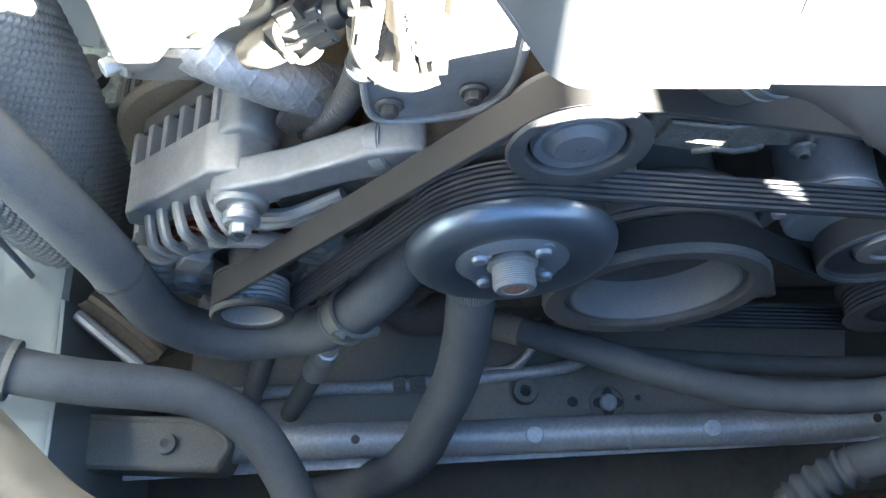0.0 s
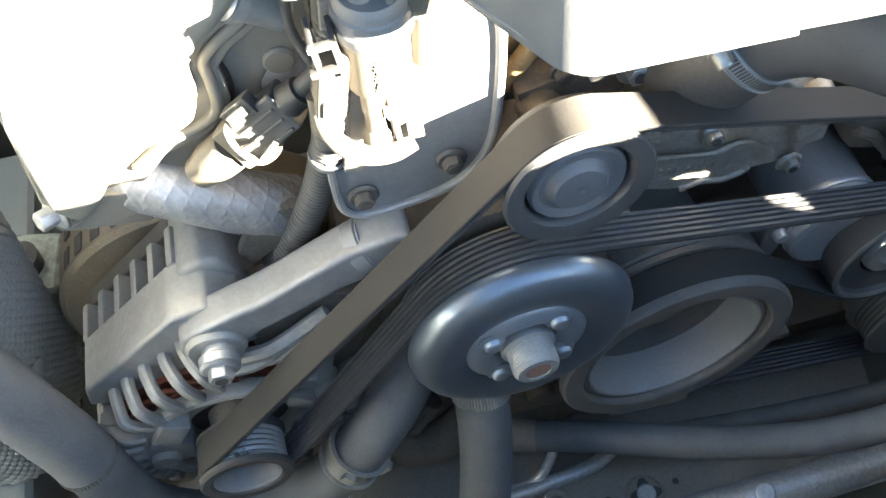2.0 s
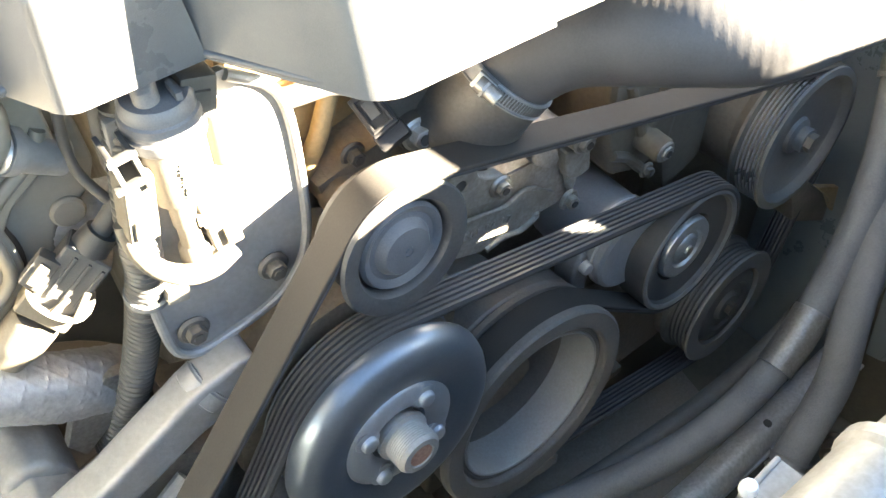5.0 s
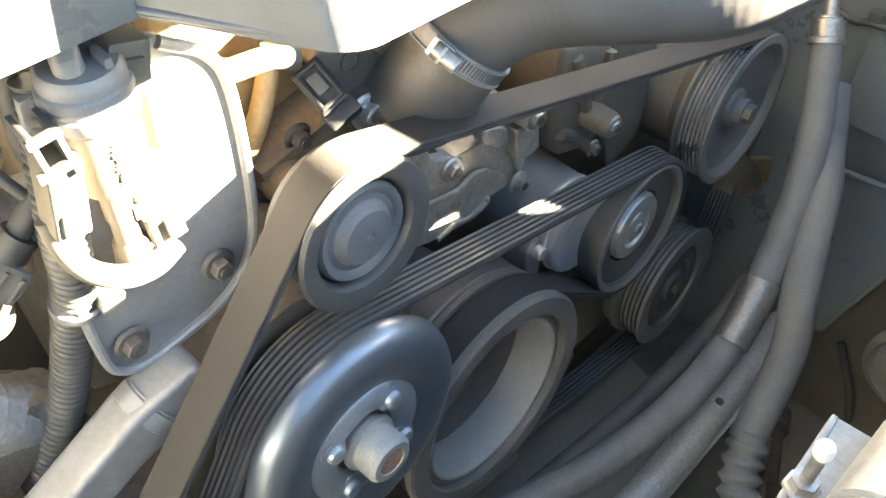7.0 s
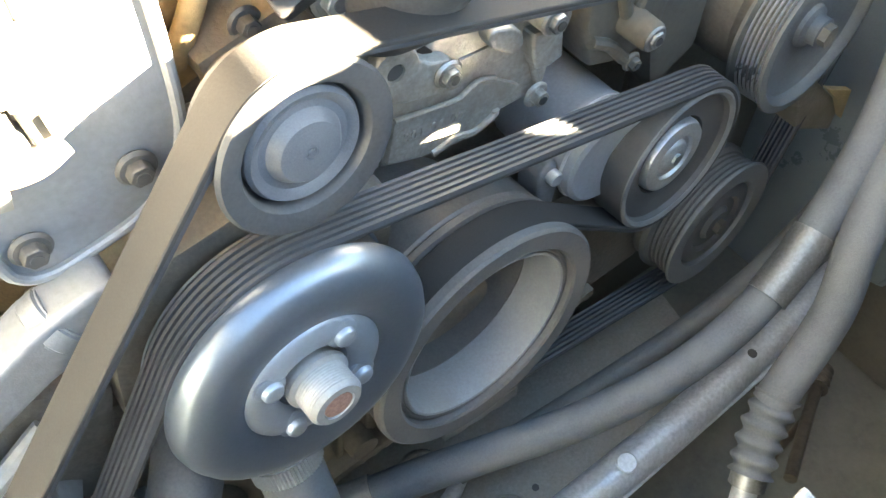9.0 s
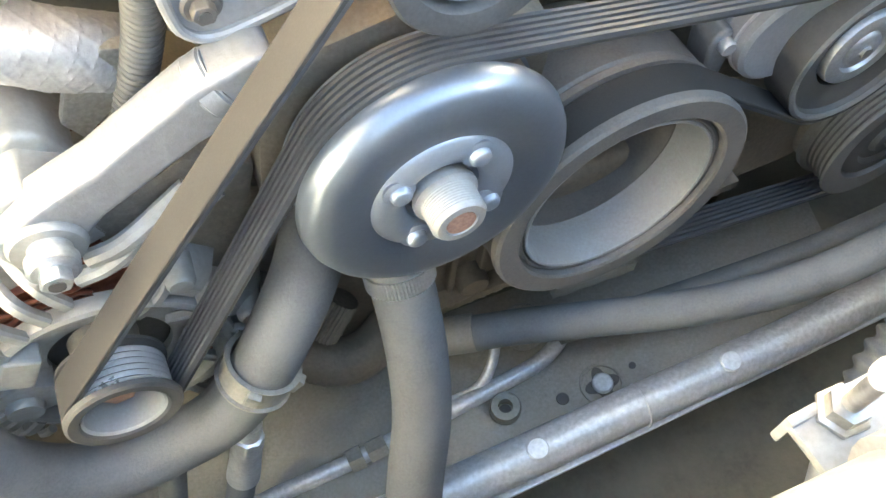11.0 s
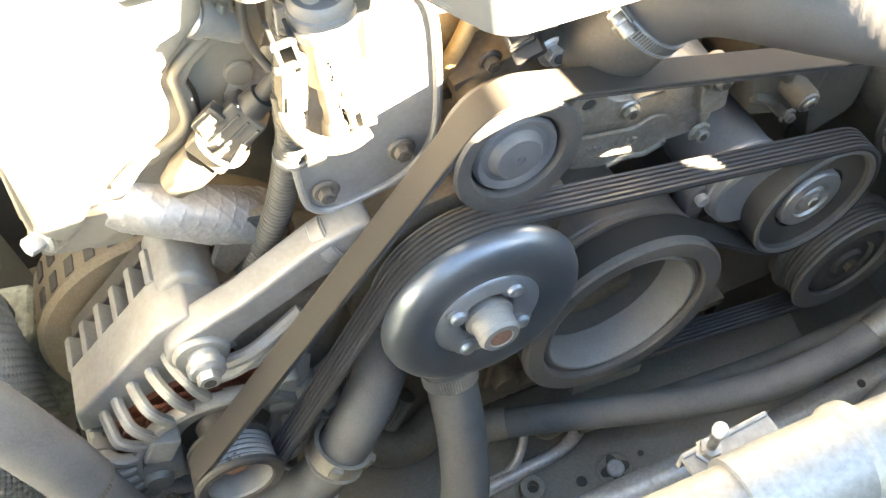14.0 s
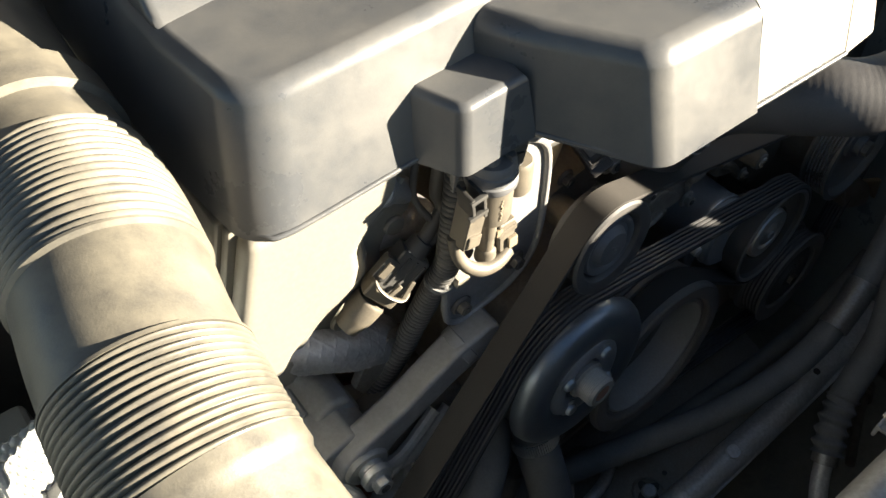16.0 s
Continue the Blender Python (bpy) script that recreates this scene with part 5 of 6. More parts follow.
# ---- plastic engine cover ----
def cover():
    t = thing("engine_cover", (0.03, 0.15, 1.0), "dusty black plastic engine cover with rounded steps", "engine cover")
    low = 1.0112

    def moulded(bottom, top, high, corners, corner_radius, edge_radius, open_sides=()):
        """A drafted hollow box shape: upright corners rounded first, then the top edge."""
        bm = prism(bottom, low, high, bevel=0.0, top=top)
        up = [e for e in bm.edges if abs(e.verts[0].co.z - e.verts[1].co.z) > 0.01 and any((Vector((c[0], c[1], 0)) - Vector((min(e.verts, key=lambda v: v.co.z).co.x, min(e.verts, key=lambda v: v.co.z).co.y, 0))).length < 0.002 for c in corners)]
        bmesh.ops.bevel(bm, geom=up, offset=corner_radius, segments=7, profile=0.5, affect="EDGES", clamp_overlap=True)
        rim = [e for e in bm.edges if all(v.co.z > high - 0.0005 for v in e.verts) and len(e.link_faces) == 2 and e.calc_face_angle(0) > radians(20) and not any(all(abs(v.co.x - x) < 0.002 for v in e.verts) for x in open_sides)]
        bmesh.ops.bevel(bm, geom=rim, offset=edge_radius, segments=6, profile=0.5, affect="EDGES", clamp_overlap=True)
        return bm

    left_low = [(-0.166, 0.34), (-0.164, 0.12), (-0.157, 0.0370), (0.030, 0.0455), (0.030, 0.34)]
    left_top = [(-0.147, 0.33), (-0.145, 0.13), (-0.137, 0.0600), (0.030, 0.0640), (0.030, 0.33)]
    part("main_shell", moulded(left_low, left_top, 1.0830, [(-0.157, 0.0370)], 0.024, 0.0085, (0.030,)), COVER, t)
    right_low = [(-0.012, 0.34), (-0.012, 0.050), (0.0065, 0.0200), (0.0420, -0.0440), (0.1172, -0.0440), (0.1172, 0.34)]
    right_top = [(-0.004, 0.33), (-0.004, 0.056), (0.0120, 0.0270), (0.0450, -0.0240), (0.1172, -0.0270), (0.1172, 0.33)]
    part("main_shell", moulded(right_low, right_top, 1.0740, [(0.0420, -0.0440)], 0.010, 0.0110, (0.1172,)), COVER, t)
    part("centre_panel", moulded([(0.1188, -0.0410), (0.1975, -0.0420), (0.1975, 0.34), (0.1188, 0.34)], [(0.1188, -0.0270), (0.1975, -0.0280), (0.1975, 0.33), (0.1188, 0.33)], 1.0735, [], 0.003, 0.0110, (0.1188, 0.1975)), PALE_PANEL, t, "pale centre panel")
    part("end_panel", moulded([(0.1990, -0.0420), (0.2380, -0.0380), (0.2420, 0.34), (0.1990, 0.34)], [(0.1990, -0.0280), (0.2300, -0.0240), (0.2330, 0.33), (0.1990, 0.33)], 1.0730, [(0.2380, -0.0380)], 0.010, 0.0110, (0.1990,)), PALE_PANEL, t, "pale end panel")
    part("rear_step", prism([(-0.1440, 0.131), (-0.030, 0.147), (-0.030, 0.31), (-0.1470, 0.31)], 1.0800, 1.1060, bevel=0.006, segments=4, top=[(-0.1400, 0.166), (-0.034, 0.178), (-0.034, 0.30), (-0.1420, 0.30)]), COVER, t, "raised rear step with a sloping front")
    for x in (0.1180, 0.1983):
        part("seam", tube([(x, -0.0395, low + 0.001), (x, -0.0330, 1.040), (x, -0.0245, 1.064), (x, -0.012, 1.0715), (x, 0.06, 1.0722)], 0.0013, around=8, step=0.004), DARK, t, "dark gap between the panels")
    part("lip", tube([(-0.1585, 0.095, low + 0.002), (-0.1560, 0.064, low + 0.002), (-0.1480, 0.0455, low + 0.002), (-0.1330, 0.0390, low + 0.002), (-0.052, 0.0425, low + 0.002)], 0.0016, around=12, step=0.002), COVER, t, "rounded bottom lip")
    part("lip", tube([(0.0080, 0.0185, low + 0.002), (0.0350, -0.0270, low + 0.002), (0.0410, -0.0340, low + 0.002), (0.0510, -0.0380, low + 0.002), (0.1165, -0.0415, low + 0.002), (0.1970, -0.0425, low + 0.002)], 0.0016, around=12, step=0.002), COVER, t, "rounded bottom lip")
    box_low = [(-0.0634, 0.056), (-0.0435, 0.0160), (0.0080, 0.0180), (0.012, 0.056)]
    box_top = [(-0.0535, 0.062), (-0.0390, 0.0220), (0.0040, 0.0240), (0.007, 0.062)]
    part("front_box", moulded(box_low, box_top, 1.0525, [(-0.0435, 0.0160)], 0.0060, 0.0048), COVER, t, "small raised box on the cover's front")


cover()


# ---- intake duct ----
def intake():
    line = [(-0.2150, 0.332, 1.0470), (-0.2165, 0.225, 1.0360), (-0.2175, 0.150, 1.0310), (-0.2165, 0.093, 1.0315), (-0.2200, 0.051, 1.0305), (-0.2265, 0.009, 1.0245), (-0.2303, -0.037, 1.0160), (-0.2305, -0.0823, 1.0010), (-0.2190, -0.127, 0.9850), (-0.1945, -0.172, 0.9850), (-0.1500, -0.208, 0.9960), (-0.1050, -0.235, 1.0020)]
    t = thing("intake_duct", line[3], "dusty grey plastic air intake duct with two ridged bellows", "air duct")
    pts, length = smooth_line(line, 0.0005)

    def stretch(y_from, y_to):
        near = [p for p in pts if y_to <= p.y <= y_from]
        return near[:: max(1, len(near) // 9)] + [near[-1]]

    def bellows(count):
        return lambda s, u, a: 0.0437 + 0.0030 * abs(math.sin(math.pi * u * count)) ** 0.8
    part("rear_duct", tube(stretch(0.34, 0.114), lambda s, u, a: 0.0445 + (0.0042 if 0.72 < u < 0.86 else 0.0) + 0.012 * max(0.0, 0.45 - u), around=64, step=0.002), DUCT, t)
    part("bellows", tube(stretch(0.115, 0.045), bellows(15), step=0.0005, around=72), DUCT, t, "finely ridged bellows")
    part("middle_duct", tube(stretch(0.046, -0.009), lambda s, u, a: 0.0446 + 0.0022 * (abs(u - 0.5) > 0.45), around=64, step=0.0015), DUCT, t)
    part("bellows", tube(stretch(-0.008, -0.054), bellows(14), step=0.0004, around=72), DUCT, t, "finely ridged bellows")
    part("elbow", tube(stretch(-0.053, -0.226), lambda s, u, a: 0.0446 + 0.0016 * (u < 0.05) + 0.0026 * math.sin(11 * u + 2 * a) * u * (1 - u) * 3, around=64, step=0.003), DUCT, t, "smooth dusty elbow")


intake()


# ---- left cylinder head cover, sunlit ----
def head_cover():
    t = thing("timing_case_cover", (-0.11, 0.15, 0.86), "pale dusty cast cover with a flanged rim and studs", "engine casting")
    # rear half: the scalloped outer flange
    out = [(-0.190, 0.868), (-0.180, 0.93), (-0.160, 1.0), (-0.036, 1.0), (-0.034, 0.945), (-0.040, 0.932), (-0.0594, 0.9192), (-0.0640, 0.9094), (-0.0650, 0.8900), (-0.0772, 0.8764), (-0.0880, 0.8650), (-0.0945, 0.8610), (-0.0985, 0.8545), (-0.1040, 0.8535), (-0.1090, 0.8580), (-0.1160, 0.8565), (-0.1281, 0.8414), (-0.1448, 0.8240), (-0.1650, 0.826), (-0.1830, 0.846)]
    part("rear_flange", prism(out, 0.0785, 0.30, FACE, 0.0030, 3), CREAM, t, "scalloped pale rear flange")
    # front half: its wavy joint line, then a rounded bulge
    seam = [(-0.0456, 0.9629), (-0.0562, 0.9550), (-0.0720, 0.9444), (-0.0795, 0.9347), (-0.0785, 0.9240), (-0.0790, 0.9140), (-0.0828, 0.9030), (-0.0958, 0.8925), (-0.1090, 0.8885), (-0.1185, 0.8850), (-0.1323, 0.8710), (-0.1481, 0.8537), (-0.1590, 0.8400)]
    part("front_flange", prism(seam + [(-0.1740, 0.8380), (-0.1870, 0.868), (-0.1780, 0.93), (-0.1580, 1.0), (-0.0456, 1.0)], 0.0700, 0.0765, FACE, 0.0022, 3), CREAM, t, "wavy pale front flange")
    part("joint", tube([(px + 0.0006, 0.0775, pz - 0.0004) for px, pz in seam], 0.0016, around=8, step=0.003), GAP_BROWN, t, "dark brown joint line")
    face = [(-0.0560, 0.998), (-0.0600, 0.9800), (-0.0700, 0.9700), (-0.0830, 0.9580), (-0.0905, 0.9480), (-0.0905, 0.9320), (-0.0950, 0.9170), (-0.1090, 0.9090), (-0.1240, 0.9040), (-0.1440, 0.8880), (-0.1580, 0.8690), (-0.1680, 0.8600), (-0.1800, 0.8740), (-0.1740, 0.932), (-0.1540, 0.998)]
    part("bulge", prism(face, 0.0560, 0.0720, FACE, 0.0110, 5), CREAM, t, "rounded pale bulge")
    ridge = [(-0.0500, 0.9760), (-0.0590, 0.9640), (-0.0745, 0.9530), (-0.0840, 0.9430), (-0.0845, 0.9300), (-0.0860, 0.9130), (-0.0960, 0.9030), (-0.1150, 0.8960), (-0.1340, 0.8820)]
    part("ridge", tube([(px, 0.0690, pz) for px, pz in ridge], 0.0030, around=12, step=0.003), CREAM, t, "raised ridge along the flange")
    for px, pz in ((-0.1020, 0.8620), (-0.0530, 0.9260)):
        part("flange_lobe", lathe([(0.0001, 0.0755), (0.0066, 0.0755), (0.0078, 0.0770), (0.0078, 0.095), (0.0001, 0.095)], at_axis(px, pz), 28), CREAM, t, "round flange lobe")
    part("stud_boss", tube([(-0.1815, 0.0685, 0.8610), (-0.1720, 0.0770, 0.8580), (-0.158, 0.086, 0.856)], 0.0105, around=28), STEEL, t)
    part("stud_arm", prism([(-0.190, 0.862), (-0.172, 0.872), (-0.135, 0.866), (-0.130, 0.852), (-0.160, 0.842), (-0.186, 0.846)], 0.066, 0.085, FACE, 0.004), CREAM, t)
    bolt(t, (-0.1815, 0.0685, 0.8610), (-0.75, -0.60, 0.25), 0.0058, mat=ZINC, length=0.011, torx=False)
    part("bolt_boss", tube([(-0.046, 0.074, 0.957), (-0.0655, 0.068, 0.9745)], lambda s, u, a: 0.0085 + 0.0018 * (u > 0.8), around=28, step=0.0012), SHADED_ALU, t, "grey turned boss")
    bolt(t, (-0.0658, 0.0678, 0.9748), (-0.75, -0.23, 0.62), 0.0062, mat=ZINC, length=0.010)


head_cover()


def foil_pipe():
    line = [(-0.154, 0.088, 0.866), (-0.138, 0.082, 0.857), (-0.122, 0.078, 0.847), (-0.105, 0.077, 0.835), (-0.088, 0.079, 0.821), (-0.070, 0.085, 0.804)]
    t = thing("heat_shielded_pipe", line[2], "pipe wrapped in embossed silver heat foil with a flange", "pipe")

    def quilt(s, u, a):
        p, q = s / 0.0085 + a / math.pi * 1.2 + 0.15 * math.sin(60 * s), s / 0.0170 - a / math.pi * 4.0 + 0.1 * math.sin(4 * a)
        crease = max(math.exp(-(math.sin(math.pi * p) / 0.16) ** 2), 0.8 * math.exp(-(math.sin(math.pi * q) / 0.20) ** 2))
        return 0.0180 + 0.0005 * crease + 0.0006 * math.sin(3 * a + 55 * s) + 0.0004 * math.sin(5 * a - 130 * s)
    part("foil", tube(line, quilt, step=0.0009, around=120), FOIL, t, "quilted silver foil")
    part("upper_foil", tube([(-0.078, 0.096, 0.922), (-0.066, 0.093, 0.914), (-0.050, 0.092, 0.910), (-0.032, 0.094, 0.905), (-0.022, 0.098, 0.900)], lambda s, u, a: quilt(s, u, a) - 0.0045, step=0.0010, around=90), FOIL, t, "second foil-wrapped pipe end")
    part("flange", prism([(-0.106, 0.792), (-0.096, 0.812), (-0.074, 0.828), (-0.060, 0.824), (-0.062, 0.804), (-0.084, 0.790), (-0.100, 0.778)], 0.066, 0.074, FACE, 0.002), STEEL, t, "steel pipe flange")


foil_pipe()


def conduit():
    line = [(-0.020, 0.050, 0.985), (-0.034, 0.042, 0.93), (-0.037, 0.044, 0.907), (-0.042, 0.051, 0.882), (-0.048, 0.057, 0.857), (-0.055, 0.062, 0.833), (-0.065, 0.065, 0.809), (-0.076, 0.069, 0.787), (-0.088, 0.074, 0.765)]
    t = thing("wiring_conduit", line[3], "grey corrugated wiring conduit held by a tie", "conduit")
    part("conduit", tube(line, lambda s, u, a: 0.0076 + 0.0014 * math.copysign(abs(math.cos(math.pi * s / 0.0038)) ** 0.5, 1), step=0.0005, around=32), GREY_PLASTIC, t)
    tie = part("tie", lathe([(0.0088, 0), (0.0104, 0.0003), (0.0104, 0.0037), (0.0088, 0.004), (0.0088, 0)], along((0.006, -0.006, 0.025), (-0.0405, 0.0490, 0.886)), 28), RUBBER, t, "pale cable tie")
    part("tie_lock", slab((0.010, 0.008, 0.008), pose(-0.029, 0.040, 0.889, 0, 12, 0), 0.001), PLATE, tie)


conduit()


# ---- mounting plate with solenoid valve ----
def plate():
    t = thing("bracket_plate", (0.0, 0.045, 0.84), "folded grey steel bracket plate bolted to the engine", "bracket")
    out = [(-0.040, 0.900), (-0.041, 0.856), (-0.037, 0.844), (-0.028, 0.839), (-0.015, 0.840), (0.012, 0.846), (0.030, 0.858), (0.040, 0.878), (0.043, 0.91), (0.044, 0.955), (0.038, 0.975), (0.020, 0.988), (-0.030, 0.985)]
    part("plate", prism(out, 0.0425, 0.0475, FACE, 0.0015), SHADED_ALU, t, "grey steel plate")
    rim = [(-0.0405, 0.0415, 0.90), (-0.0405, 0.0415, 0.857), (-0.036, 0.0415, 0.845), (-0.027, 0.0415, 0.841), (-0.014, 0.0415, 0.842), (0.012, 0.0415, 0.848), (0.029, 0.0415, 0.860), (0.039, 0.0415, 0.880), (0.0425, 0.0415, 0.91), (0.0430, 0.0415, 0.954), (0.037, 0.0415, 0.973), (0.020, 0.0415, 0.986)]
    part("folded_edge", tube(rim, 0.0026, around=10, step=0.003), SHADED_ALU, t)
    bolt(t, (0.0185, 0.041, 0.8735), (0, -1, 0), 0.0054, mat=THERMO)
    bolt(t, (-0.0280, 0.041, 0.859), (0, -1, 0), 0.0054, mat=THERMO)


plate()


def solenoid():
    t = thing("solenoid_valve", (-0.015, 0.03, 0.90), "dusty solenoid valve with grey cap and wired connectors", "valve")
    m = pose(-0.0120, 0.0355, 0.9315, 3, 1, 0)
    part("cap", lathe([(0.0001, 0.0665), (0.006, 0.0668), (0.0128, 0.0660), (0.0143, 0.0640), (0.0145, 0.0600), (0.0155, 0.0592), (0.0158, 0.0558), (0.0150, 0.0548), (0.0150, 0.0530), (0.0160, 0.0520), (0.0162, 0.0478), (0.0152, 0.0462), (0.0001, 0.0462)], m, 56), CAP, t, "blue-grey ringed plastic cap")
    part("nipple", tube([m @ Vector((-0.004, -0.004, 0.064)), m @ Vector((-0.004, -0.003, 0.070)), m @ Vector((-0.003, 0.001, 0.0725))], 0.0050, around=18), CAP, t)
    part("cap_rib", slab((0.003, 0.010, 0.004), m @ Matrix.Translation((0.006, -0.006, 0.0680)), 0.001), CAP, t)
    body = part("body", lathe([(0.0001, 0.0465), (0.0138, 0.0465), (0.0143, 0.045), (0.0144, 0.020), (0.0138, 0.0175), (0.0001, 0.017)], m, 44), CONNECTOR, t, "pale dusty valve body")
    for k in range(9):
        part("mark", slab((0.0010, 0.0010, 0.0008 + 0.0005 * (k * 7 % 4)), m @ Matrix.Rotation(-1.75, 4, "Z") @ Matrix.Translation((0.0145, 0.0004 * (k % 3), 0.024 + 0.0021 * k)), 0.0002, 1), TAN, body)
    stem = part("stem", lathe([(0.0001, 0.018), (0.0056, 0.018), (0.0056, 0.004), (0.0048, 0.002), (0.0050, -0.008), (0.0066, -0.010), (0.0072, -0.018), (0.0050, -0.021), (0.0001, -0.021)], m @ Matrix.Translation((-0.004, -0.006, 0)), 28), CONNECTOR, t, "stepped pale stem")
    part("stem_lug", slab((0.005, 0.004, 0.006), m @ Matrix.Translation((0.0015, -0.010, 0.006)), 0.0008), TAN, stem)
    # plug on one side with an open black clip above it
    q = m @ Matrix.Translation((-0.0205, -0.006, 0.026)) @ pose(0, 0, 0, 0, 9, 0)
    con = part("side_connector", slab((0.0125, 0.0145, 0.032), q, 0.0016, 3), CONNECTOR, t, "pale electrical connector")
    part("connector_step", slab((0.0095, 0.0165, 0.010), q @ Matrix.Translation((0.0008, -0.0005, -0.009)), 0.0012), CONNECTOR, con)
    for k in (-1, 1):
        part("clip_arm", slab((0.0022, 0.015, 0.020), q @ Matrix.Translation((-0.0030 + 0.0042 * k, -0.002, 0.021)) @ pose(0, 0, 0, 0, -16, 0), 0.0006), PLASTIC, con, "black clip arm")
    part("clip_bar", slab((0.0135, 0.0030, 0.0032), q @ Matrix.Translation((-0.0030, -0.0090, 0.016)) @ pose(0, 0, 0, 0, -16, 0), 0.0006), PLASTIC, con)
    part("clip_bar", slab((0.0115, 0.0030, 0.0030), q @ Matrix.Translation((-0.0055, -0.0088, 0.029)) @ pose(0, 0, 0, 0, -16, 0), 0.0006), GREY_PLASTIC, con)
    # second plug
    q2 = m @ Matrix.Translation((0.0085, -0.004, -0.002)) @ pose(0, 0, 0, 0, -5, 0)
    con2 = part("second_connector", slab((0.0135, 0.0150, 0.028), q2, 0.0022, 3), CONNECTOR, t, "pale electrical connector")
    part("collar", slab((0.0150, 0.0165, 0.006), q2 @ Matrix.Translation((0, 0, 0.006)), 0.0016), CONNECTOR, con2)
    part("neck", lathe([(0.0001, 0), (0.0058, 0), (0.0058, 0.010), (0.0001, 0.010)], q2 @ Matrix.Translation((-0.001, 0, 0.012)), 20), TAN, con2)
    part("latch", slab((0.0070, 0.003, 0.010), q2 @ Matrix.Translation((0.003, -0.0085, -0.006)), 0.0008), TAN, con2)
    loop = [m @ Vector(p) for p in ((-0.0275, -0.002, 0.014), (-0.0268, -0.006, 0.000), (-0.0218, -0.010, -0.011), (-0.012, -0.013, -0.0185), (0.000, -0.013, -0.0205), (0.011, -0.010, -0.0185))]
    part("wire_loop", tube(loop, lambda s, u, a: 0.0040 + 0.0012 * u, around=18, step=0.002), CONNECTOR, t, "dusty taped wire loop")
    part("upper_plug", lathe([(0.0001, 0.0), (0.0094, 0.0), (0.0104, 0.002), (0.0104, 0.020), (0.0090, 0.023), (0.0001, 0.024)], along((0.10, 0.05, 1), (0.0105, 0.036, 0.954)), 32), CONNECTOR, t, "round pale plug")
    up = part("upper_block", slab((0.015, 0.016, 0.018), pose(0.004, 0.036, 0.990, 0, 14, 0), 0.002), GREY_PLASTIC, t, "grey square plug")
    part("window", slab((0.008, 0.002, 0.007), pose(0.004, 0.0272, 0.990, 0, 14, 0), 0.0005), PLASTIC, up)


solenoid()


SENSOR_TIP, SENSOR_TOP = (-0.099, 0.062, 0.881), (-0.041, 0.054, 0.930)


def left_sensor():
    t = thing("sensor_connector", (-0.06, 0.06, 0.90), "dusty brown-grey sensor plug clipped onto the engine front", "connector")
    tip, top = Vector(SENSOR_TIP), Vector(SENSOR_TOP)
    axis = (top - tip).normalized()
    front = Vector((0.10, -0.80, 0.55))
    front = (front - axis * front.dot(axis)).normalized()
    far = (top - tip).length
    # x across, y towards the front, z along the plug
    m = Matrix.Translation(tip) @ Matrix((front.cross(axis).normalized(), front, axis)).transposed().to_4x4()
    part("barrel", lathe([(0.0001, -0.010), (0.0085, -0.008), (0.0100, 0.0), (0.0112, 0.004), (0.0112, 0.016), (0.0098, 0.018), (0.0001, 0.018)], m, 36), CONNECTOR, t, "dusty brown sensor barrel")
    part("skirt", slab((0.0245, 0.0160, 0.014), m @ Matrix.Translation((0, 0, far * 0.36)), 0.0030, 3), CONNECTOR, t, "dusty pale plug skirt")
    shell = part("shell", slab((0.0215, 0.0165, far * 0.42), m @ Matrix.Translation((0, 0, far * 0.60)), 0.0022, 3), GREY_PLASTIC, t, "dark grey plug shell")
    for k in (-1, 0, 1):
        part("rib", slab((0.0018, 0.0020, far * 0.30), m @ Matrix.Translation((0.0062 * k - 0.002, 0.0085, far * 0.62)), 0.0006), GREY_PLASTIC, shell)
    clip = part("clip_band", tube([m @ Vector(p) for p in ((-0.0125, -0.006, far * 0.50), (-0.0135, 0.004, far * 0.47), (-0.0100, 0.0105, far * 0.42), (0.0, 0.0120, far * 0.40), (0.0090, 0.0105, far * 0.42), (0.0125, 0.004, far * 0.46))], 0.0026, around=10, step=0.002, flat=0.45), CONNECTOR, t, "pale retaining clip")
    part("clip_leg", slab((0.0030, 0.0022, 0.014), m @ Matrix.Translation((-0.0095, 0.0100, far * 0.53)) @ pose(0, 0, 0, 0, 12, 0), 0.0007), CONNECTOR, clip)
    part("clip_leg", slab((0.0030, 0.0022, 0.010), m @ Matrix.Translation((-0.0020, 0.0112, far * 0.47)) @ pose(0, 0, 0, 0, -8, 0), 0.0007), CONNECTOR, clip)
    box = part("latch_frame", slab((0.0100, 0.0080, 0.017), m @ Matrix.Translation((0.0125, 0.006, far * 0.58)), 0.0012), PLASTIC, t, "black latch box")
    part("latch_tongue", slab((0.0048, 0.0022, 0.0115), m @ Matrix.Translation((0.0125, 0.0105, far * 0.58)), 0.0007), CONNECTOR, box, "worn pale latch tongue")
    part("neck", lathe([(0.0001, 0), (0.0085, 0), (0.0078, 0.006), (0.0070, 0.010), (0.0001, 0.010)], m @ Matrix.Translation((0.001, 0, far * 0.80)), 20), PLASTIC, t)
    part("cable", tube([m @ Vector((0.001, 0, far * 0.82)), m @ Vector((0.002, -0.001, far)), m @ Vector((0.004, -0.006, far + 0.018)), (-0.030, 0.062, 0.955), (-0.026, 0.06, 0.99)], 0.0046, around=16), RUBBER_DARK, t)
    part("second_cable", tube([m @ Vector((-0.004, 0, far * 0.82)), m @ Vector((-0.004, -0.002, far + 0.004)), (-0.044, 0.066, 0.955), (-0.04, 0.066, 0.99)], 0.0024, around=12), RUBBER_DARK, t)


left_sensor()


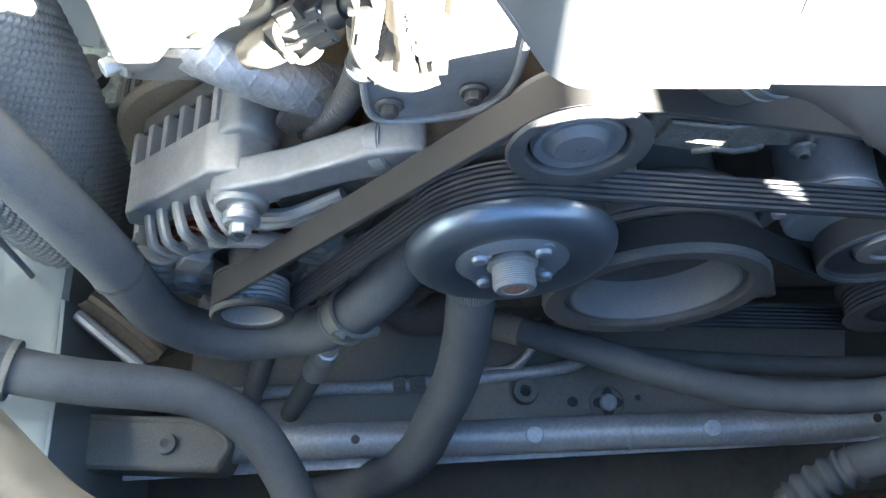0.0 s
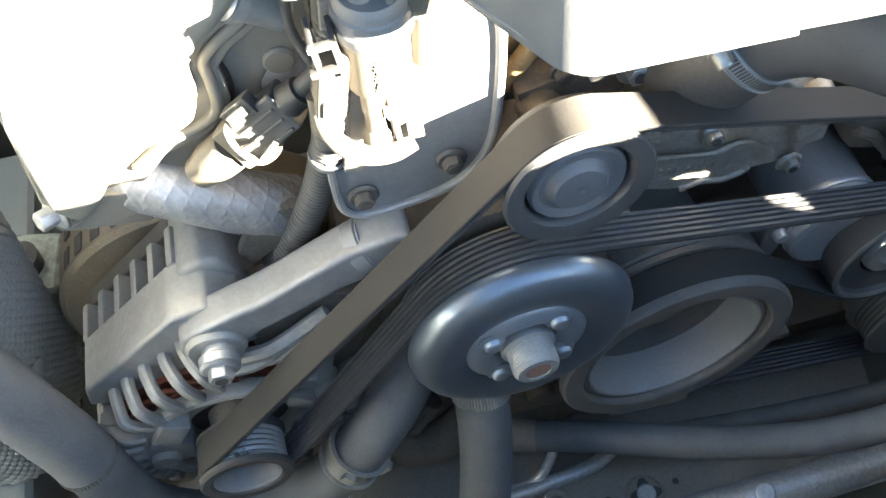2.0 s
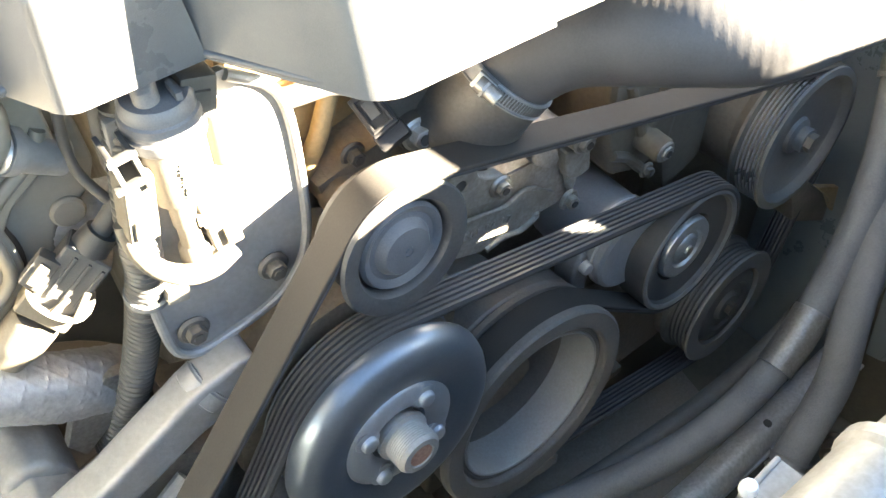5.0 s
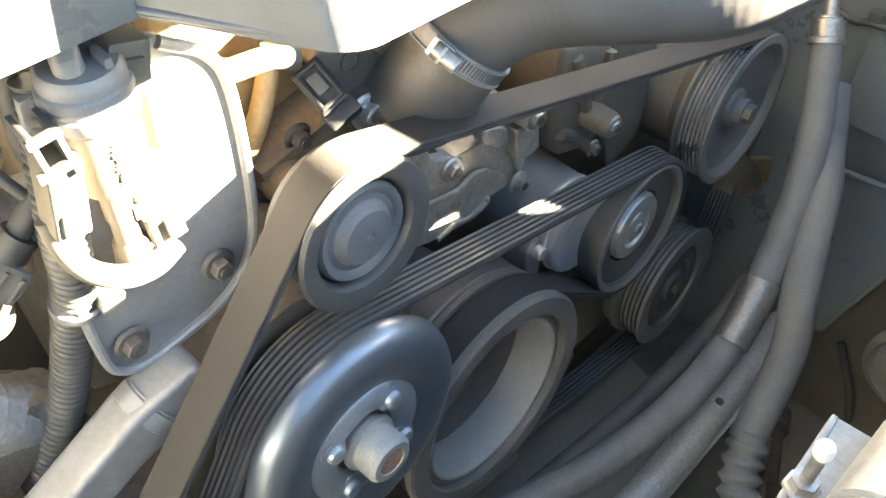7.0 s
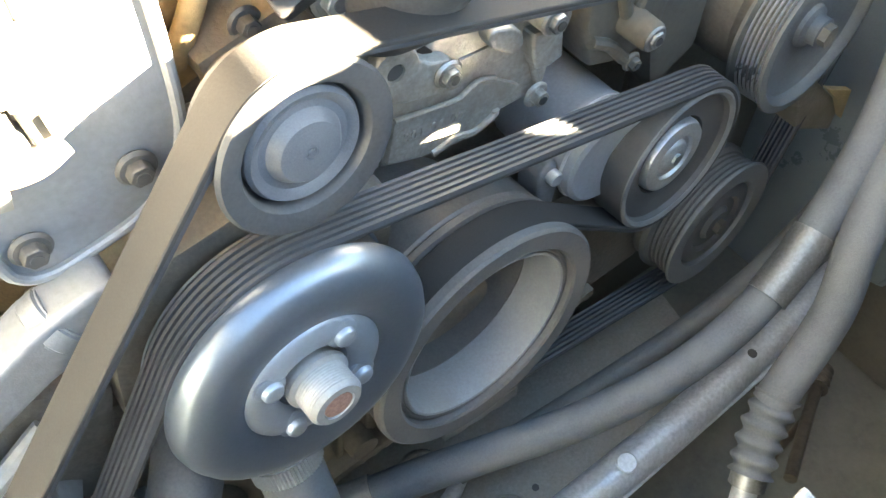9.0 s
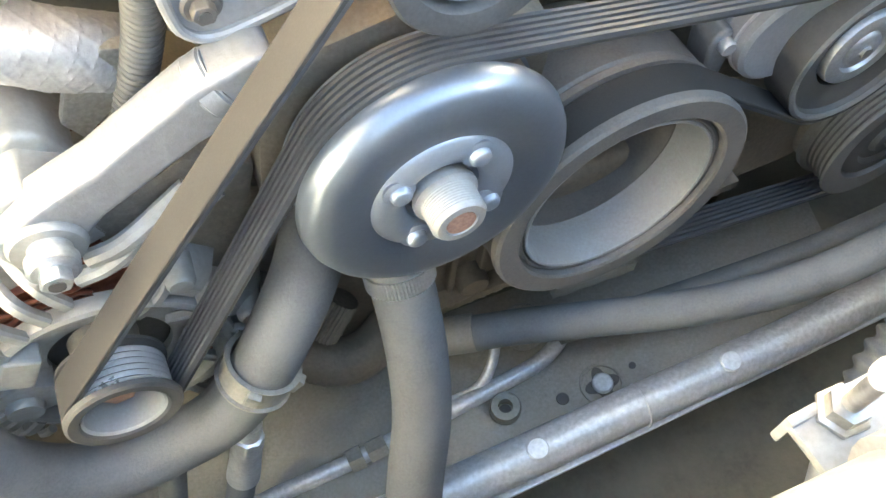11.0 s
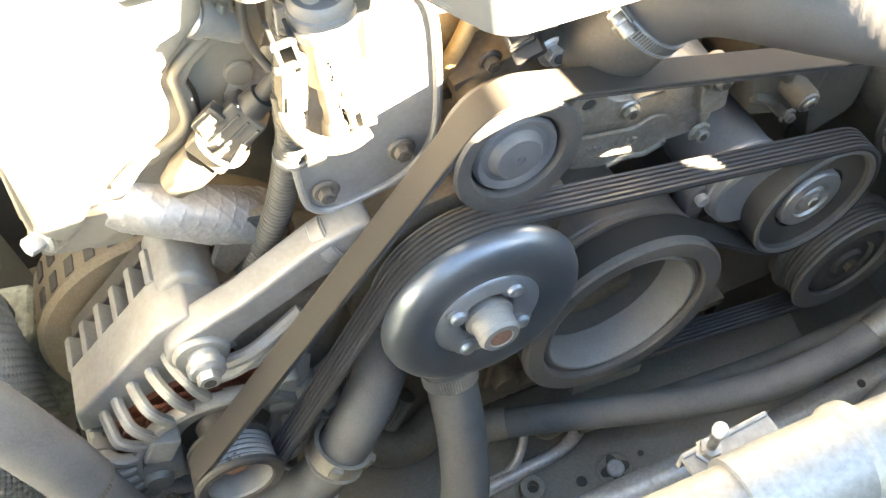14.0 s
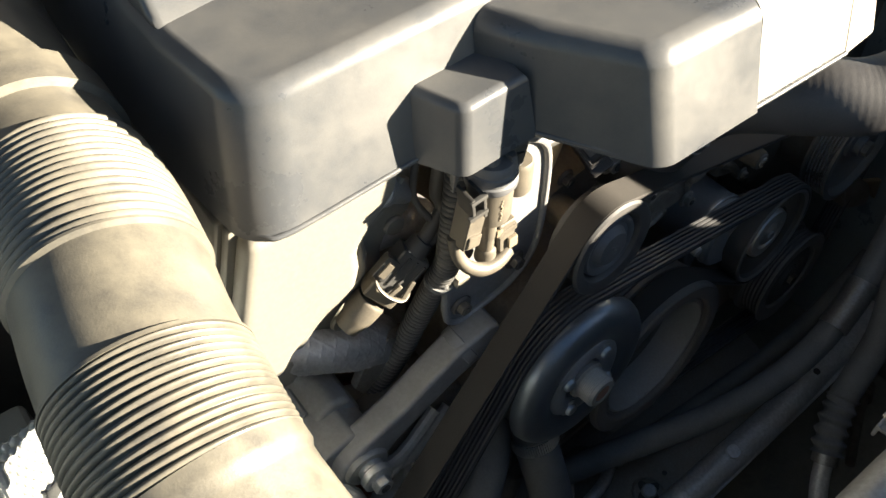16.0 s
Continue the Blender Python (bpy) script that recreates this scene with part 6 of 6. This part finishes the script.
# ---- left of the engine ----
def shield():
    t = thing("heat_shield", (-0.30, 0.12, 0.6), "grey heat shield embossed with round dimples", "heat shield")
    bm = bmesh.new()
    rings = []
    nu, nv = 300, 340

    def middle(h):
        return -0.318 - 0.035 * (0.95 - h) + 0.105 * (h - 0.72)
    pitch = 0.0066
    for i in range(nv + 1):
        h = 0.56 + 0.40 * i / nv
        ring = []
        for k in range(nu + 1):
            a = radians(-150 + 210 * k / nu)
            R = 0.064 + 0.006 * math.sin(3 * a + h * 9)
            u, v = a * R / pitch, (h - 0.56) / (pitch * 0.866)
            row = round(v)
            du = u - (round(u - 0.5 * (row % 2)) + 0.5 * (row % 2))
            d = math.hypot(du, (v - row) * 0.866)
            R += 0.0019 * max(0.0, 1 - (d / 0.48) ** 2)
            lean = 0.10 * (0.95 - h)
            ring.append(Vector((middle(h) + R * math.cos(a), 0.115 + lean * 0.2 + R * math.sin(a), h)))
        rings.append(ring)
    grid_faces(bm, rings, False)
    part("shield", bm, SHIELD, t)
    for h, deg in ((0.80, -62), (0.66, -25), (0.90, -95)):
        a, lean = radians(deg), 0.10 * (0.95 - h)
        out = Vector((math.cos(a), math.sin(a), 0))
        spot = Vector((middle(h), 0.115 + lean * 0.2, h)) + out * (0.0655 + 0.006 * math.sin(3 * a + h * 9))
        part("rivet", lathe([(0.0001, -0.002), (0.0085, -0.002), (0.0085, 0.0014), (0.006, 0.0026), (0.0001, 0.0030)], along(out, spot), 24), SHIELD, t, "flat round rivet")
    part("seam", tube([(middle(h) + 0.072 * math.cos(radians(-100)), 0.116 + 0.072 * math.sin(radians(-100)), h) for h in (0.565, 0.70, 0.85, 0.955)], 0.0028, around=10), SHIELD, t, "folded seam")


shield()


def left_clutter():
    rail = thing("chassis_rail", (-0.42, 0.1, 0.5), "silver-blue painted chassis rail, dusty", "chassis rail")
    part("rail", prism([(-0.52, -0.24), (-0.318, -0.24), (-0.322, -0.07), (-0.328, 0.02), (-0.335, 0.4), (-0.52, 0.4)], 0.30, 0.56, bevel=0.012, segments=3), PAINT, rail)
    part("flange", prism([(-0.3165, -0.235), (-0.3125, -0.235), (-0.3165, -0.07), (-0.3225, 0.02), (-0.3265, 0.02), (-0.3205, -0.07)], 0.34, 0.575, bevel=0.001), PAINT, rail, "welded seam flange")
    for py, pz in ((-0.16, 0.50), (-0.10, 0.43), (-0.19, 0.40)):
        part("hole", lathe([(0.0001, 0.0), (0.006, 0.0), (0.006, 0.0012), (0.0001, 0.0012)], along((1, 0.03, 0), (-0.3125 - 0.004 * (py > -0.12), py, pz)), 20), DARK, rail, "dark round hole")
    tray = thing("bracket", (-0.21, -0.03, 0.45), "dirty brown folded metal bracket with bright worn edges", "bracket")
    part("plate", prism([(-0.325, 0.025), (-0.300, 0.038), (-0.228, -0.016), (-0.268, -0.036)], 0.540, 0.546, bevel=0.001), BROWN, tray)
    part("edge", tube([(-0.318, 0.012, 0.556), (-0.290, -0.010, 0.554), (-0.258, -0.034, 0.550)], 0.0060, around=10), ZINC, tray)
    part("edge", tube([(-0.306, 0.028, 0.558), (-0.272, 0.004, 0.556), (-0.240, -0.022, 0.550)], 0.0075, around=10), BROWN, tray)
    box = thing("plastic_housing", (-0.2, -0.1, 0.4), "grey plastic housing under the hoses", "housing")
    part("housing", prism([(-0.342, -0.063), (-0.216, -0.069), (-0.185, -0.089), (-0.196, -0.117), (-0.334, -0.113)], 0.445, 0.50, bevel=0.008, segments=3), PLATE, box)
    part("lid_edge", tube([(-0.338, -0.066, 0.4985), (-0.280, -0.069, 0.4995), (-0.220, -0.072, 0.4995), (-0.192, -0.090, 0.499), (-0.200, -0.112, 0.499)], 0.0026, around=10), PLATE, box, "raised rim")
    part("boss", lathe([(0.0001, 0.498), (0.010, 0.498), (0.009, 0.506), (0.004, 0.507), (0.0001, 0.505)], Matrix.Translation((-0.245, -0.092, 0)), 24), PLATE, box)
    pane = thing("washer_reservoir", (-0.3, 0.2, 0.5), "pale greenish translucent plastic reservoir, dirty", "reservoir")
    part("cap", lathe([(0.0001, 0.64), (0.014, 0.64), (0.015, 0.655), (0.0001, 0.658)], Matrix.Translation((-0.30, 0.20, 0)), 24), PLASTIC, pane)
    part("tank", prism([(-0.325, 0.170), (-0.275, 0.172), (-0.270, 0.23), (-0.325, 0.24)], 0.50, 0.64, bevel=0.01, segments=3), GLASSY, pane)


left_clutter()


# ---- radiator crossbar in front ----
def crossbar():
    t = thing("radiator_crossbar", (0.1, -0.22, 0.99), "pale silver radiator crossbar with a clamp and upright screw", "crossbar")
    part("bar", tube([(-0.03, -0.221, 0.974), (0.1, -0.219, 0.975), (0.3, -0.216, 0.974), (0.58, -0.212, 0.968)], 0.0130, around=28), BAR, t, "pale silver round bar")
    part("sleeve", tube([(0.042, -0.2203, 0.9745), (0.085, -0.2193, 0.975)], lambda s, u, a: 0.0155 + 0.0015 * (u > 0.86), around=28, step=0.002), BAR, t, "wider silver sleeve")
    plate = part("clamp_plate", prism([(0.0385, -0.1965), (0.0720, -0.1935), (0.0740, -0.2120), (0.0405, -0.2120)], 0.9610, 0.9635, bevel=0.0008), BAR, t, "small folded clamp plate")
    part("fold", prism([(0.0385, -0.1965), (0.0720, -0.1935), (0.0720, -0.1955), (0.0387, -0.1985)], 0.9550, 0.9642, bevel=0.0008), BAR, plate)
    stud = part("stud", lathe([(0.0001, 0.0)] + [(0.0015 + 0.0002 * (k % 2), 0.0005 + 0.0007 * k) for k in range(22)] + [(0.0016, 0.0162), (0.0001, 0.0162)], Matrix.Translation((0.0475, -0.1990, 0.9636)), 16), STEEL, plate, "upright threaded stud")
    part("cap_nut", lathe([(0.0001, 0.0158), (0.0022, 0.0158), (0.0024, 0.0166), (0.0024, 0.0184), (0.0019, 0.0196), (0.0001, 0.0202)], Matrix.Translation((0.0475, -0.1990, 0.9636)), 20), TUBE, stud, "white rounded cap nut")
    part("flange_nut", lathe([(0.0001, 0.0), (0.0046, 0.0), (0.0046, 0.0010), (0.0036, 0.0014), (0.0035, 0.0045), (0.0001, 0.0045)], Matrix.Translation((0.0475, -0.1990, 0.9636)), 6), STEEL, stud)
    part("front_panel", prism([(0.0, -0.282), (0.58, -0.282), (0.58, -0.240), (0.0, -0.2425)], 0.955, 0.960, bevel=0.001), BAR, t, "pale front panel")
    part("panel_hole", lathe([(0.0001, 0.9602), (0.0055, 0.9602), (0.0055, 0.9608), (0.0001, 0.9608)], Matrix.Translation((0.085, -0.256, 0)), 24), BROWN, t)


crossbar()


# ---- right side of the bay ----
def right_side():
    strut = thing("wing_brace", (0.6, 0.0, 0.45), "silver-blue painted wing brace at the side of the bay", "body panel")
    side = Matrix(((0, 0, 1, 0), (1, 0, 0, 0), (0, 1, 0, 0), (0, 0, 0, 1)))
    part("brace", prism([(-0.024, 0.622), (-0.135, 0.640), (-0.112, 0.545), (-0.078, 0.425), (-0.060, 0.420), (-0.046, 0.52)], 0.596, 0.606, side, 0.003, 3), PAINT, strut)
    part("hem", tube([(0.5962, -0.022, 0.624), (0.5962, -0.08, 0.633), (0.5962, -0.134, 0.642)], 0.0030, around=10), PAINT, strut, "rolled upper hem")
    part("hem", tube([(0.5962, -0.128, 0.605), (0.5962, -0.106, 0.535), (0.5962, -0.078, 0.430)], 0.0026, around=10), PAINT, strut, "rolled lower hem")
    lamp = thing("headlamp_housing", (0.61, -0.17, 0.3), "brown grimy back of a headlamp housing", "headlamp")
    part("body", prism([(-0.278, 0.286), (-0.040, 0.286), (-0.040, 0.50), (-0.105, 0.60), (-0.278, 0.62)], 0.612, 0.622, side, 0.004, 2), GRIME, lamp)
    part("cap", lathe([(0.0001, 0.0), (0.050, 0.0), (0.054, 0.003), (0.054, 0.012), (0.047, 0.015), (0.043, 0.011), (0.0001, 0.010)], along((-1, 0, 0.05), (0.612, -0.178, 0.44)), 48), PLATE, lamp, "pale round dust cap")
    part("cable", tube([(0.606, -0.10, 0.42), (0.600, -0.115, 0.40), (0.602, -0.135, 0.36), (0.606, -0.15, 0.30)], 0.0045, around=12), RUBBER_DARK, lamp, "black cable")
    wing = thing("inner_wing", (0.606, -0.06, 0.67), "silver-blue painted inner wing panel with a small clip", "body panel")
    part("panel", prism([(0.602, -0.14), (0.608, -0.14), (0.612, -0.006), (0.606, -0.004)], 0.667, 0.83, bevel=0.002), PAINT, wing)
    part("hole", lathe([(0.0001, -0.0006), (0.0026, -0.0006), (0.0026, 0.0006), (0.0001, 0.0006)], along((-1, 0.03, 0), (0.6038, -0.047, 0.693)), 16), DARK, wing, "small dark hole")
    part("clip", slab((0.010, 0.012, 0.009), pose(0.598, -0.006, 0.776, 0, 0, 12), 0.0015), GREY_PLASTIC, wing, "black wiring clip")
    part("wire", tube([(0.597, 0.03, 0.768), (0.597, 0.01, 0.765), (0.596, -0.006, 0.770), (0.599, -0.05, 0.772), (0.600, -0.12, 0.778)], 0.0032, around=12), RUBBER_DARK, wing, "black wire held by the clip")
    tab = thing("bracket_tab", (0.52, 0.014, 0.64), "small bracket tab with sunlit tan put into its colour", "bracket")
    # sun does not reach the tab; its bright tan is in the colour
    part("tab", prism([(0.490, 0.676), (0.532, 0.652), (0.540, 0.616), (0.518, 0.648)], 0.010, 0.016, FACE, 0.001), HONEY, tab)
    part("stem", prism([(0.466, 0.679), (0.480, 0.686), (0.546, 0.622), (0.548, 0.592), (0.488, 0.628)], 0.018, 0.05, FACE, 0.003), ALU_DARK, tab, "brown cast foot")


right_side()
